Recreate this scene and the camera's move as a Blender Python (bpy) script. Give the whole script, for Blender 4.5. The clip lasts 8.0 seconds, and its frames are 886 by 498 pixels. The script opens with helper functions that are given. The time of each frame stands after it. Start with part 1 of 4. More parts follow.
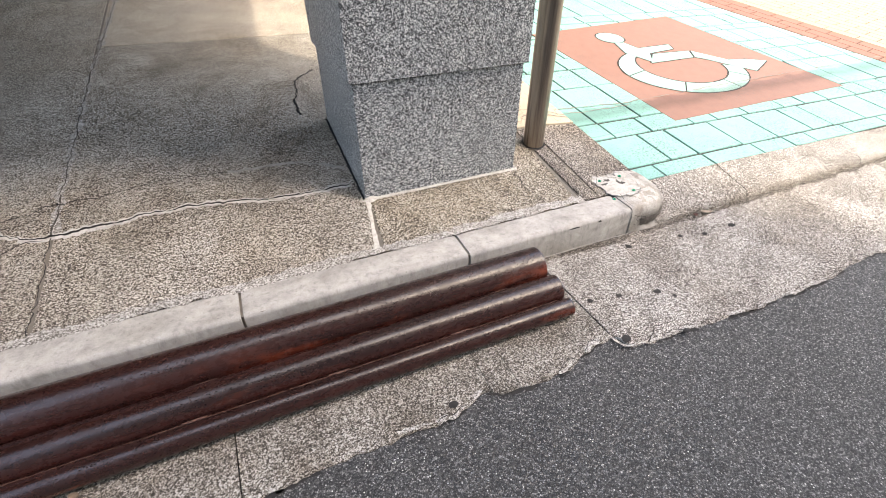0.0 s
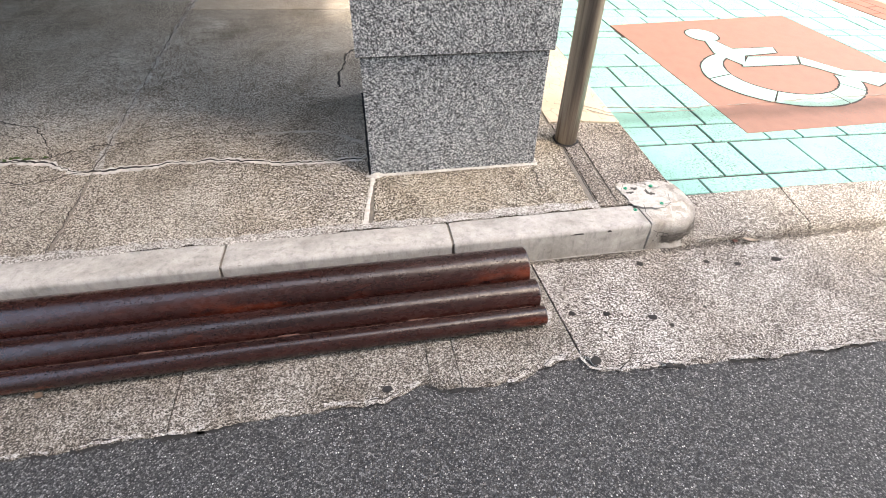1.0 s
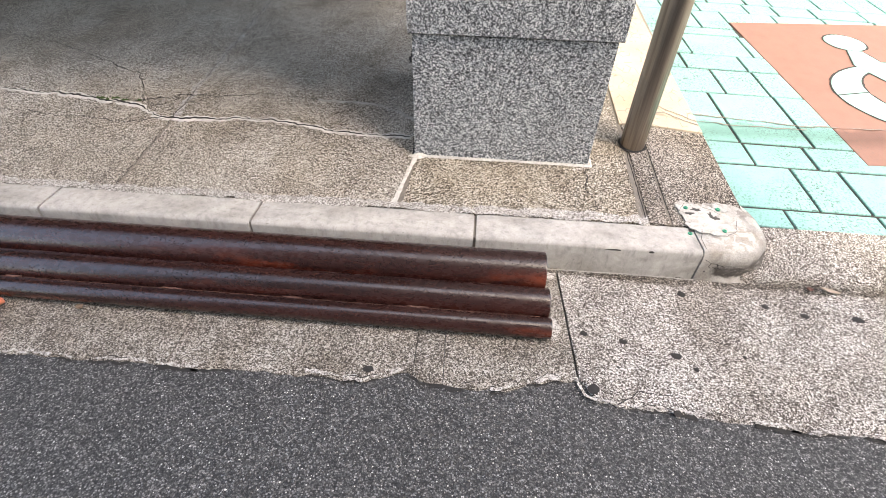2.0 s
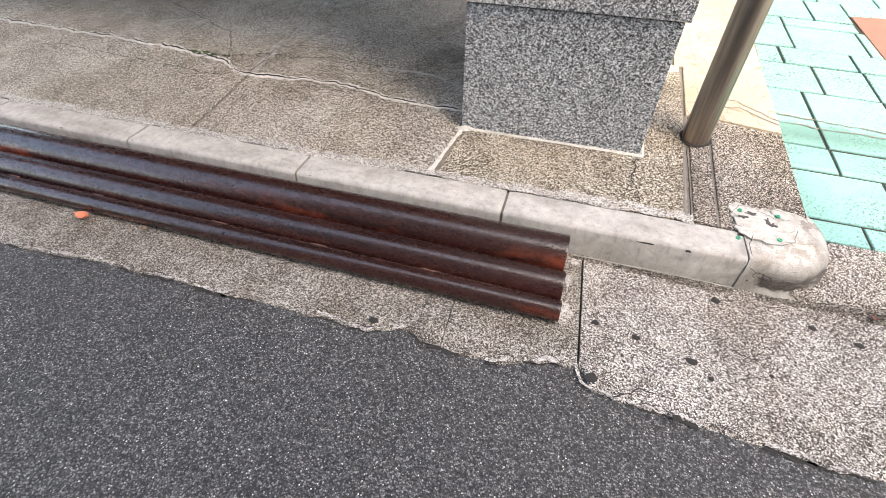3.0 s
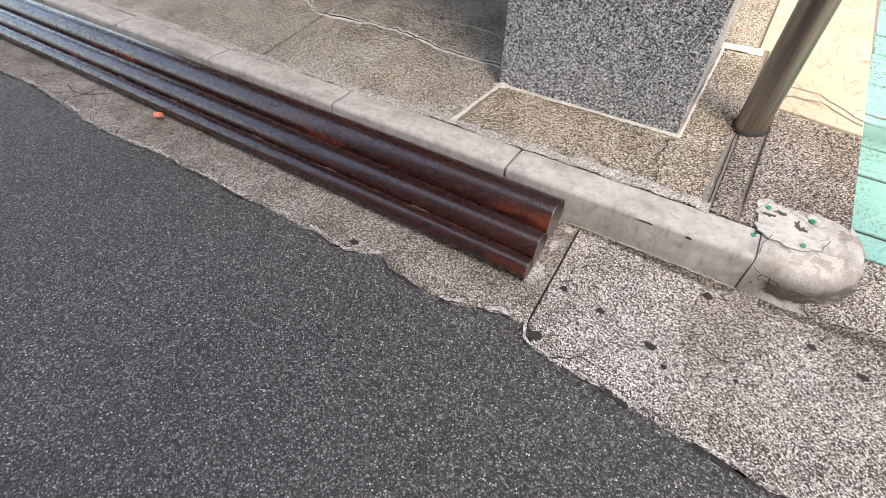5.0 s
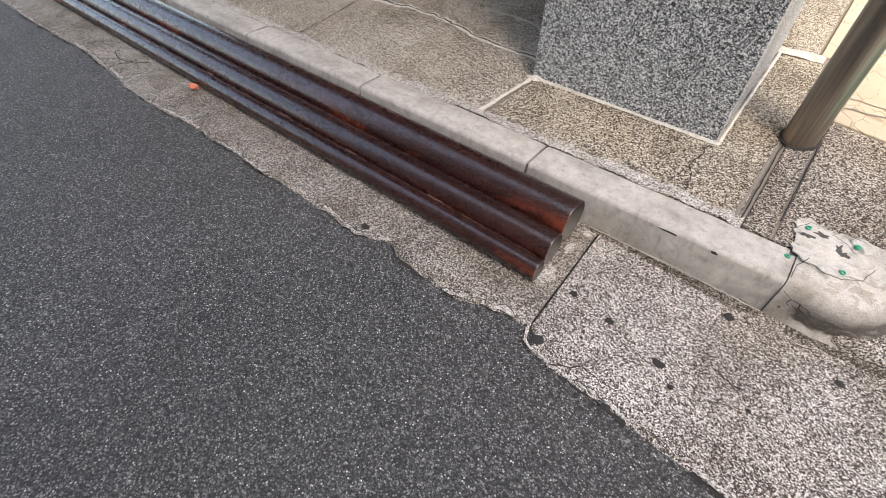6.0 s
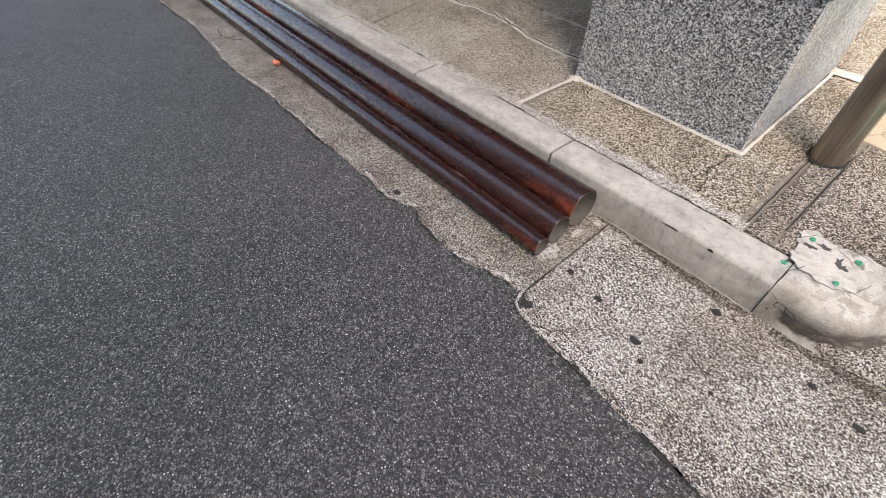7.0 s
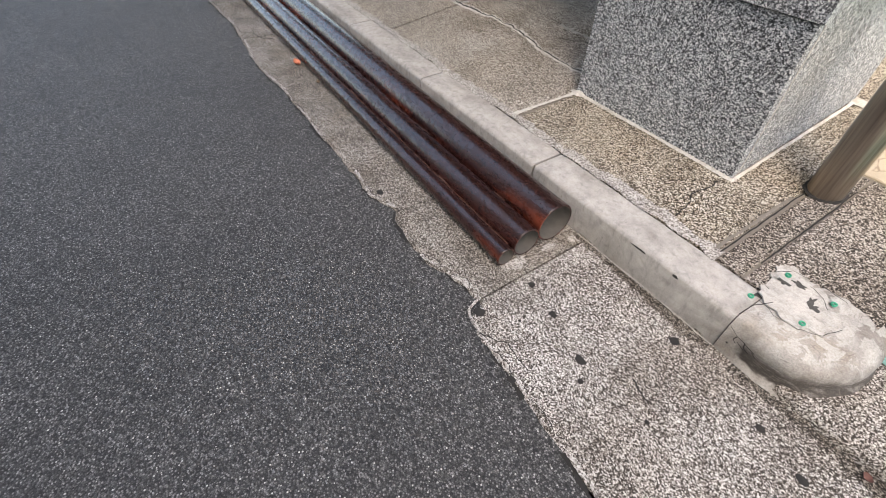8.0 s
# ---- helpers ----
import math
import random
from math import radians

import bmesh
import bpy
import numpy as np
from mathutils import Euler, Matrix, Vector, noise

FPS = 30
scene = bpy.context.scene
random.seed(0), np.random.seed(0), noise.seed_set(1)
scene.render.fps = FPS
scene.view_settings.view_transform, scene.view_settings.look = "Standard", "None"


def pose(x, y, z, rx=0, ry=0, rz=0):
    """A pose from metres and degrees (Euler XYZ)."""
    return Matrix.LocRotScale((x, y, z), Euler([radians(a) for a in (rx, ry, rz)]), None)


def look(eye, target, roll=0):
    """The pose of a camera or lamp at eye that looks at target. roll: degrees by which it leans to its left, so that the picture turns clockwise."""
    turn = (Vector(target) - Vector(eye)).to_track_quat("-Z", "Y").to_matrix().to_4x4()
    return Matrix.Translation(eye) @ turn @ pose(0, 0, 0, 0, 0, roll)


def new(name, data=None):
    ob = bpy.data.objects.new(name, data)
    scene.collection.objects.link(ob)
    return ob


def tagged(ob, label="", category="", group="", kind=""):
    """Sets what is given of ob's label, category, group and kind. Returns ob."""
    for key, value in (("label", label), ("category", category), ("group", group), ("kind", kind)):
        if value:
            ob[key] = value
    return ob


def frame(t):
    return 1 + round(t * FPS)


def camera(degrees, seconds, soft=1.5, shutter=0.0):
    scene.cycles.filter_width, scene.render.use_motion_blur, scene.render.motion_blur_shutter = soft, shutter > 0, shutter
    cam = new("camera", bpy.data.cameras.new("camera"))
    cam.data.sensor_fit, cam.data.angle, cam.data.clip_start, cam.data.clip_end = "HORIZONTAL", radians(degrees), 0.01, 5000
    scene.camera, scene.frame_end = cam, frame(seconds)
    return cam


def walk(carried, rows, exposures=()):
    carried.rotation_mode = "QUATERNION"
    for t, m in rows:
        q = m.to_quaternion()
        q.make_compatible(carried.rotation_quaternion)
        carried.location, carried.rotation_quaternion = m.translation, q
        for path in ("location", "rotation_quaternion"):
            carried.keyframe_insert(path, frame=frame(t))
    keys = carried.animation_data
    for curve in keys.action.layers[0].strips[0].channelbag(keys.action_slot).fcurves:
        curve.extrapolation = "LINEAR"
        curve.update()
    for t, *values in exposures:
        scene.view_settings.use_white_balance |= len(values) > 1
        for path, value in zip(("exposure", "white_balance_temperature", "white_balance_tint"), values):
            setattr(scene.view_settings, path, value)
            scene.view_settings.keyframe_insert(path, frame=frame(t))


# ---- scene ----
cam = camera(89.5, 8.0, soft=0.8)
PATH = [
    (0, (-0.462, -0.871, 0.871), (0.175, 0.589, -0.339), 0.0),
    (0.5, (-0.325, -0.936, 0.871), (0.132, 0.578, -0.353), 0.3),
    (1, (-0.198, -0.929, 0.848), (0.081, 0.607, -0.402), 0.7),
    (1.5, (-0.095, -0.9, 0.85), (-0.005, 0.632, -0.432), 1.2),
    (1.7, (-0.071, -0.897, 0.845), (-0.057, 0.628, -0.449), 1.4),
    (2.8, (0.104, -0.919, 0.819), (-0.258, 0.519, -0.523), 1.2),
    (3, (0.111, -0.92, 0.81), (-0.299, 0.497, -0.541), 1.1),
    (3.5, (0.189, -0.975, 0.789), (-0.329, 0.387, -0.58), 1.3),
    (4, (0.277, -0.971, 0.778), (-0.34, 0.334, -0.607), 1.5),
    (4.5, (0.352, -0.917, 0.776), (-0.341, 0.33, -0.625), 1.6),
    (4.7, (0.364, -0.909, 0.769), (-0.352, 0.32, -0.637), 1.6),
    (5.8, (0.41, -0.851, 0.757), (-0.432, 0.258, -0.679), 1.2),
    (6, (0.413, -0.849, 0.746), (-0.443, 0.242, -0.694), 2.1),
    (6.5, (0.497, -0.879, 0.748), (-0.455, 0.131, -0.692), 2.1),
    (7, (0.587, -0.885, 0.772), (-0.461, 0.036, -0.66), 2.2),
    (7.5, (0.658, -0.808, 0.786), (-0.467, 0.027, -0.642), 2.0),
    (8, (0.707, -0.75, 0.78), (-0.471, 0.033, -0.635), 2.0),
]
walk(cam, [(t, look(eye, target, roll)) for t, eye, target, roll in PATH], [(0, 2.68, 7450, 9), (1.5, 2.8, 7450, 9), (3.5, 2.76, 7450, 9), (4.5, 2.6, 7450, 9), (6, 2.42, 7450, 9), (8, 2.4, 7450, 9)])

# ---- world, sun and exposure ----
SUN_FROM = Vector((0.66 * 0.5, -0.75 * 0.5, 0.866)).normalized()
world = bpy.data.worlds.new("sky")
scene.world = world
world.use_nodes = True
wn = world.node_tree.nodes
wl = world.node_tree.links
sky = wn.new("ShaderNodeTexSky")
sky.sky_type = 'NISHITA'
sky.sun_disc = False
sky.sun_elevation = radians(60)
sky.sun_rotation = math.atan2(SUN_FROM.x, SUN_FROM.y)
sky.air_density, sky.dust_density, sky.ozone_density = 1.0, 3.2, 1.0
wl.new(sky.outputs[0], wn["Background"].inputs[0])
wn["Background"].inputs[1].default_value = 0.15
sun_data = bpy.data.lights.new("sun", 'SUN')
sun_data.energy, sun_data.angle, sun_data.color = 0.7, radians(1.2), (1.0, 0.94, 0.84)
sun_lamp = new("sun", sun_data)
sun_lamp.matrix_world = look(SUN_FROM * 20, (0, 0, 0))


# ---- node materials ----
def mat(name):
    m = bpy.data.materials.new(name)
    m.use_nodes = True
    n = m.node_tree.nodes
    b = n["Principled BSDF"]
    g = n.new("ShaderNodeNewGeometry")
    return m, n, m.node_tree.links, b, g.outputs["Position"]


def mapping(n, l, pos, scale):
    q = n.new("ShaderNodeMapping")
    q.inputs["Scale"].default_value = scale
    l.new(pos, q.inputs["Vector"])
    return q.outputs[0]


def noise_tex(n, l, pos, scale, detail=4.0, rough=0.55, distort=0.0):
    q = n.new("ShaderNodeTexNoise")
    q.inputs["Scale"].default_value = scale
    q.inputs["Detail"].default_value = detail
    q.inputs["Roughness"].default_value = rough
    q.inputs["Distortion"].default_value = distort
    l.new(pos, q.inputs["Vector"])
    return q.outputs["Fac"]


def cells(n, l, pos, scale, feature='F1', rand=1.0):
    q = n.new("ShaderNodeTexVoronoi")
    q.feature = feature
    q.inputs["Scale"].default_value = scale
    q.inputs["Randomness"].default_value = rand
    l.new(pos, q.inputs["Vector"])
    return q


def ramp(n, l, fac, stops, mode='LINEAR'):
    q = n.new("ShaderNodeValToRGB")
    q.color_ramp.interpolation = mode
    e = q.color_ramp.elements
    while len(e) < len(stops):
        e.new(0.5)
    for el, (p, c) in zip(e, stops):
        el.position = p
        el.color = (*c, 1) if len(c) == 3 else c
    l.new(fac, q.inputs[0])
    return q.outputs[0]


def grey(v):
    return (v, v, v)


def mix(n, l, fac, a, b, blend='MIX'):
    q = n.new("ShaderNodeMix")
    q.data_type = 'RGBA'
    q.blend_type = blend
    for k, v in ((0, fac), (6, a), (7, b)):
        if isinstance(v, (int, float)):
            q.inputs[k].default_value = v
        elif isinstance(v, tuple):
            q.inputs[k].default_value = (*v, 1)
        else:
            l.new(v, q.inputs[k])
    return q.outputs[2]


def math_node(n, l, op, a, b=0.0):
    q = n.new("ShaderNodeMath")
    q.operation = op
    for k, v in ((0, a), (1, b)):
        if isinstance(v, (int, float)):
            q.inputs[k].default_value = v
        else:
            l.new(v, q.inputs[k])
    return q.outputs[0]


def bump(n, l, b, height, strength, dist):
    q = n.new("ShaderNodeBump")
    q.inputs["Strength"].default_value = strength
    q.inputs["Distance"].default_value = dist
    l.new(height, q.inputs["Height"])
    l.new(q.outputs[0], b.inputs["Normal"])


def piece_random(n):
    return n.new("ShaderNodeObjectInfo").outputs["Random"]


def aggregate(name, size, stones, gap, gap_share, stain, stain_col, relief=0.0012, rough=0.85, patch=1.6):
    """Exposed stones of about the given size in metres with dark gaps between them, mixed with finer grit, and broad stains."""
    m, n, l, b, pos = mat(name)
    warp = n.new("ShaderNodeTexNoise")
    warp.inputs["Scale"].default_value = 0.5 / size
    warp.inputs["Detail"].default_value = 2.0
    l.new(pos, warp.inputs["Vector"])
    bent = n.new("ShaderNodeVectorMath")
    bent.operation = 'MULTIPLY_ADD'
    l.new(warp.outputs["Color"], bent.inputs[0])
    bent.inputs[1].default_value = (size * 0.8,) * 3
    l.new(pos, bent.inputs[2])
    p = bent.outputs[0]
    v = cells(n, l, p, 1.15 / size)
    sep = n.new("ShaderNodeSeparateColor")
    l.new(v.outputs["Color"], sep.inputs[0])
    worm = noise_tex(n, l, p, 1.05 / size, 2.0, 0.6)
    zone = noise_tex(n, l, pos, 6.0, 4.0)
    tone = math_node(n, l, 'ADD', math_node(n, l, 'MULTIPLY', worm, 0.66), math_node(n, l, 'MULTIPLY', sep.outputs[0], 0.34))
    tone = math_node(n, l, 'ADD', tone, math_node(n, l, 'MULTIPLY', math_node(n, l, 'SUBTRACT', zone, 0.5), 0.18))
    lo = 0.36 + 0.1 * gap_share
    share = len(stones)
    stops = [(lo, gap)] + [(lo + 0.035 + (0.25 - 0.1 * gap_share) * i / (share - 1), c) for i, c in enumerate(stones)]
    col = ramp(n, l, tone, stops)
    crev = ramp(n, l, tone, [(lo, grey(1.0)), (lo + 0.14, grey(0.0))])
    big = noise_tex(n, l, pos, patch, 5.0, 0.62, 0.4)
    col = mix(n, l, ramp(n, l, big, [(0.42, grey(0.0)), (0.72, grey(stain))]), col, stain_col, 'MULTIPLY')
    mid = noise_tex(n, l, pos, 16.0, 4.0)
    col = mix(n, l, 0.4, col, ramp(n, l, mid, [(0.3, grey(0.6)), (0.7, grey(1.0))]), 'MULTIPLY')
    l.new(col, b.inputs["Base Color"])
    b.inputs["Roughness"].default_value = rough
    b.inputs["Specular IOR Level"].default_value = 0.3
    h = math_node(n, l, 'SUBTRACT', math_node(n, l, 'MULTIPLY', sep.outputs[1], 0.5), crev)
    bump(n, l, b, h, 0.9, relief)
    return m


def asphalt_material():
    """Dark bitumen with grey chips of 2 to 5 mm, black voids between them, and scattered white chips."""
    m, n, l, b, pos = mat("asphalt")
    v = cells(n, l, pos, 330.0)
    sep = n.new("ShaderNodeSeparateColor")
    l.new(v.outputs["Color"], sep.inputs[0])
    v2 = cells(n, l, pos, 190.0)
    sep2 = n.new("ShaderNodeSeparateColor")
    l.new(v2.outputs["Color"], sep2.inputs[0])
    col = ramp(n, l, sep.outputs[0], [(0.0, (0.02, 0.0192, 0.019)), (0.35, (0.05, 0.0485, 0.047)), (0.75, (0.105, 0.101, 0.098)), (1.0, (0.25, 0.24, 0.23))])
    void = ramp(n, l, v.outputs["Distance"], [(0.4, grey(0.0)), (0.75, grey(0.8))])
    col = mix(n, l, void, col, (0.012, 0.0115, 0.0115))
    white = ramp(n, l, sep2.outputs[1], [(0.9, grey(0.0)), (0.94, grey(1.0))])
    core = ramp(n, l, v2.outputs["Distance"], [(0.2, grey(1.0)), (0.36, grey(0.0))])
    col = mix(n, l, math_node(n, l, 'MULTIPLY', white, core), col, (0.5, 0.48, 0.45))
    big = noise_tex(n, l, pos, 1.3, 5.0, 0.6)
    col = mix(n, l, 0.6, col, ramp(n, l, big, [(0.3, grey(0.72)), (0.7, grey(1.15))]), 'MULTIPLY')
    mid = noise_tex(n, l, pos, 105.0, 3.0, 0.75)
    col = mix(n, l, 0.6, col, ramp(n, l, mid, [(0.32, grey(0.55)), (0.68, grey(1.4))]), 'MULTIPLY')
    l.new(col, b.inputs["Base Color"])
    b.inputs["Roughness"].default_value = 0.75
    b.inputs["Specular IOR Level"].default_value = 0.35
    h = math_node(n, l, 'SUBTRACT', math_node(n, l, 'MULTIPLY', sep.outputs[2], 0.7), v.outputs["Distance"])
    bump(n, l, b, h, 0.9, 0.0018)
    return m


def granite_material():
    m, n, l, b, pos = mat("granite")
    v = cells(n, l, pos, 400.0)
    sep = n.new("ShaderNodeSeparateColor")
    l.new(v.outputs["Color"], sep.inputs[0])
    v2 = cells(n, l, pos, 260.0)
    sep2 = n.new("ShaderNodeSeparateColor")
    l.new(v2.outputs["Color"], sep2.inputs[0])
    clump = noise_tex(n, l, pos, 110.0, 3.0)
    pick = math_node(n, l, 'ADD', math_node(n, l, 'MULTIPLY', sep.outputs[0], 0.45), math_node(n, l, 'ADD', math_node(n, l, 'MULTIPLY', sep2.outputs[0], 0.3), math_node(n, l, 'MULTIPLY', clump, 0.3)))
    col = ramp(n, l, pick, [(0.33, (0.018, 0.019, 0.021)), (0.44, (0.1, 0.104, 0.109)), (0.54, (0.25, 0.258, 0.266)), (0.66, (0.48, 0.49, 0.49)), (0.77, (0.76, 0.76, 0.74))])
    big = noise_tex(n, l, pos, 5.0, 4.0)
    col = mix(n, l, 0.4, col, ramp(n, l, big, [(0.35, grey(0.82)), (0.65, grey(1.0))]), 'MULTIPLY')
    l.new(col, b.inputs["Base Color"])
    b.inputs["Roughness"].default_value = 0.42
    bump(n, l, b, sep.outputs[1], 0.15, 0.0006)
    return m


def smooth_concrete(name, base, dark, stain=0.5, scale=9.0, speck=0.4):
    m, n, l, b, pos = mat(name)
    big = noise_tex(n, l, mapping(n, l, pos, (0.5, 1.0, 1.0)), scale, 6.0, 0.65, 0.6)
    col = mix(n, l, ramp(n, l, big, [(0.45, grey(0.0)), (0.78, grey(stain))]), base, dark)
    cloud = noise_tex(n, l, pos, 34.0, 5.0, 0.7)
    col = mix(n, l, 0.55, col, ramp(n, l, cloud, [(0.32, grey(0.66)), (0.62, grey(1.08))]), 'MULTIPLY')
    fine = noise_tex(n, l, pos, 420.0, 2.0)
    col = mix(n, l, speck, col, ramp(n, l, fine, [(0.3, grey(0.7)), (0.6, grey(1.05))]), 'MULTIPLY')
    v = cells(n, l, pos, 60.0)
    pit = ramp(n, l, v.outputs["Distance"], [(0.08, grey(1.0)), (0.15, grey(0.0))])
    sep = n.new("ShaderNodeSeparateColor")
    l.new(v.outputs["Color"], sep.inputs[0])
    pit = math_node(n, l, 'MULTIPLY', pit, ramp(n, l, sep.outputs[0], [(0.72, grey(0.0)), (0.75, grey(0.6))]))
    col = mix(n, l, pit, col, (0.16, 0.145, 0.13))
    drip = noise_tex(n, l, mapping(n, l, pos, (1.0, 1.0, 0.35)), 55.0, 6.0, 0.75, 0.3)
    col = mix(n, l, 0.5, col, ramp(n, l, drip, [(0.36, grey(0.5)), (0.48, grey(0.94)), (0.7, grey(1.06))]), 'MULTIPLY')
    l.new(col, b.inputs["Base Color"])
    b.inputs["Roughness"].default_value = 0.82
    b.inputs["Specular IOR Level"].default_value = 0.3
    bump(n, l, b, math_node(n, l, 'SUBTRACT', math_node(n, l, 'ADD', fine, big), pit), 0.5, 0.0012)
    return m


def pipe_material():
    """Dark brown oxide paint on steel: darker on upward faces, redder on the flanks, with rust patches and small dark
    pits.
    """
    m, n, l, b, pos = mat("dark_brown_painted_steel")
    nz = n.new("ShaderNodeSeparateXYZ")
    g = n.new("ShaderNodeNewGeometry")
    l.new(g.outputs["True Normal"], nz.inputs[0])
    # Facing picks the colour: dark brown upward, redder sideways.
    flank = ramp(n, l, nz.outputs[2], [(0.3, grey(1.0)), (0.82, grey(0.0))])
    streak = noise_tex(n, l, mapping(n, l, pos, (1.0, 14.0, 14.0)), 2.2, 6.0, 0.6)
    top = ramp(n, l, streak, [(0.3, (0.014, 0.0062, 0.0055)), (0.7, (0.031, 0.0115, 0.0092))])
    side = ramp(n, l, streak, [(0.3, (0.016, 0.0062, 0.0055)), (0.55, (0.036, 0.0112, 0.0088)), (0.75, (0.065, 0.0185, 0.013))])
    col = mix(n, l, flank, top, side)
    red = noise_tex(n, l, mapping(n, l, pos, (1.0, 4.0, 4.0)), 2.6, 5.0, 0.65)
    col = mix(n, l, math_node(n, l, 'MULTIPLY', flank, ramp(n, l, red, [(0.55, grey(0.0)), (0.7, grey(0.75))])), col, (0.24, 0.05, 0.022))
    v = cells(n, l, mapping(n, l, pos, (0.7, 1.0, 1.0)), 240.0)
    sep = n.new("ShaderNodeSeparateColor")
    l.new(v.outputs["Color"], sep.inputs[0])
    zone = ramp(n, l, noise_tex(n, l, mapping(n, l, pos, (1.0, 6.0, 6.0)), 5.0, 4.0), [(0.44, grey(0.0)), (0.6, grey(1.0))])
    pit = math_node(n, l, 'MULTIPLY', ramp(n, l, v.outputs["Distance"], [(0.22, grey(1.0)), (0.42, grey(0.0))]), ramp(n, l, sep.outputs[0], [(0.55, grey(0.0)), (0.6, grey(1.0))]))
    pit = math_node(n, l, 'MULTIPLY', pit, zone)
    col = mix(n, l, pit, col, (0.006, 0.005, 0.005))
    l.new(col, b.inputs["Base Color"])
    mott = noise_tex(n, l, mapping(n, l, pos, (0.5, 1.0, 1.0)), 60.0, 5.0, 0.7)
    rg = ramp(n, l, mott, [(0.3, grey(0.16)), (0.7, grey(0.38))])
    rg = mix(n, l, pit, rg, (0.9, 0.9, 0.9))
    l.new(rg, b.inputs["Roughness"])
    l.new(math_node(n, l, 'SUBTRACT', 0.42, math_node(n, l, 'MULTIPLY', pit, 0.42)), b.inputs["Specular IOR Level"])
    coat = math_node(n, l, 'MULTIPLY', math_node(n, l, 'SUBTRACT', 1.0, pit), ramp(n, l, mott, [(0.35, grey(0.3)), (0.65, grey(0.06))]))
    l.new(coat, b.inputs["Coat Weight"])
    b.inputs["Coat Roughness"].default_value = 0.17
    b.inputs["Coat IOR"].default_value = 1.5
    fine = noise_tex(n, l, pos, 260.0, 3.0)
    bump(n, l, b, math_node(n, l, 'SUBTRACT', math_node(n, l, 'ADD', math_node(n, l, 'MULTIPLY', fine, 0.9), mott), pit), 0.5, 0.0007)
    return m


def plain(name, col, rough=0.7, metal=0.0, var=0.3, scale=20.0, relief=0.0005):
    m, n, l, b, pos = mat(name)
    f = noise_tex(n, l, pos, scale, 5.0, 0.6)
    c = mix(n, l, var, col, ramp(n, l, f, [(0.3, grey(0.45)), (0.7, grey(1.1))]), 'MULTIPLY')
    l.new(c, b.inputs["Base Color"])
    b.inputs["Roughness"].default_value = rough
    b.inputs["Metallic"].default_value = metal
    bump(n, l, b, noise_tex(n, l, pos, scale * 12, 3.0), 0.4, relief)
    return m


def steel_pole_material():
    m, n, l, b, pos = mat("stainless_steel_with_reflections")
    # Upright brown streaks in the colour stand in for the reflected surroundings.
    s = noise_tex(n, l, mapping(n, l, pos, (30.0, 30.0, 1.2)), 1.6, 5.0, 0.6)
    col = ramp(n, l, s, [(0.3, (0.13, 0.1, 0.078)), (0.5, (0.31, 0.26, 0.215)), (0.75, (0.46, 0.4, 0.34))])
    l.new(col, b.inputs["Base Color"])
    b.inputs["Metallic"].default_value = 1.0
    l.new(ramp(n, l, s, [(0.3, grey(0.42)), (0.7, grey(0.27))]), b.inputs["Roughness"])
    bump(n, l, b, noise_tex(n, l, pos, 90.0, 3.0), 0.25, 0.0006)
    return m


def painted_tile(name, col, worn, wear=0.5, crease=False):
    m, n, l, b, pos = mat(name)
    rnd = piece_random(n)
    c = mix(n, l, ramp(n, l, rnd, [(0.0, grey(0.0)), (1.0, grey(0.45))]), col, tuple(x * 0.86 for x in col))
    fine = noise_tex(n, l, pos, 130.0, 4.0, 0.7)
    big = noise_tex(n, l, pos, 3.2, 5.0, 0.65)
    w = math_node(n, l, 'MULTIPLY', ramp(n, l, fine, [(0.52, grey(0.0)), (0.6, grey(1.0))]), ramp(n, l, big, [(0.36, grey(0.04)), (0.6, grey(wear))]))
    c = mix(n, l, w, c, worn)
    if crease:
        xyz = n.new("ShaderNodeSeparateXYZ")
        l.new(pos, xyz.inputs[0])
        # Band before the crease: the dip's shade, with dirt, put into the colour.
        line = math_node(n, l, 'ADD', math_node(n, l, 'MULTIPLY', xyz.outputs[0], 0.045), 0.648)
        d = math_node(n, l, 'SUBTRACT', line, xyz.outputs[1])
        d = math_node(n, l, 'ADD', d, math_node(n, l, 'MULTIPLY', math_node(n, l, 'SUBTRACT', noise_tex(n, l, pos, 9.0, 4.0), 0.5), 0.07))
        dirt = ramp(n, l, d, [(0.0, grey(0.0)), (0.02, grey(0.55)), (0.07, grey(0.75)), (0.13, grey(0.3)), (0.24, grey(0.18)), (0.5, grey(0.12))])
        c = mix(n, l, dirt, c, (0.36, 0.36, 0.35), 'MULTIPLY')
    mid = noise_tex(n, l, pos, 17.0, 4.0)
    c = mix(n, l, 0.3, c, ramp(n, l, mid, [(0.3, grey(0.72)), (0.6, grey(1.0))]), 'MULTIPLY')
    l.new(c, b.inputs["Base Color"])
    b.inputs["Roughness"].default_value = 0.75
    b.inputs["Specular IOR Level"].default_value = 0.3
    bump(n, l, b, math_node(n, l, 'ADD', fine, mid), 0.35, 0.0018)
    return m


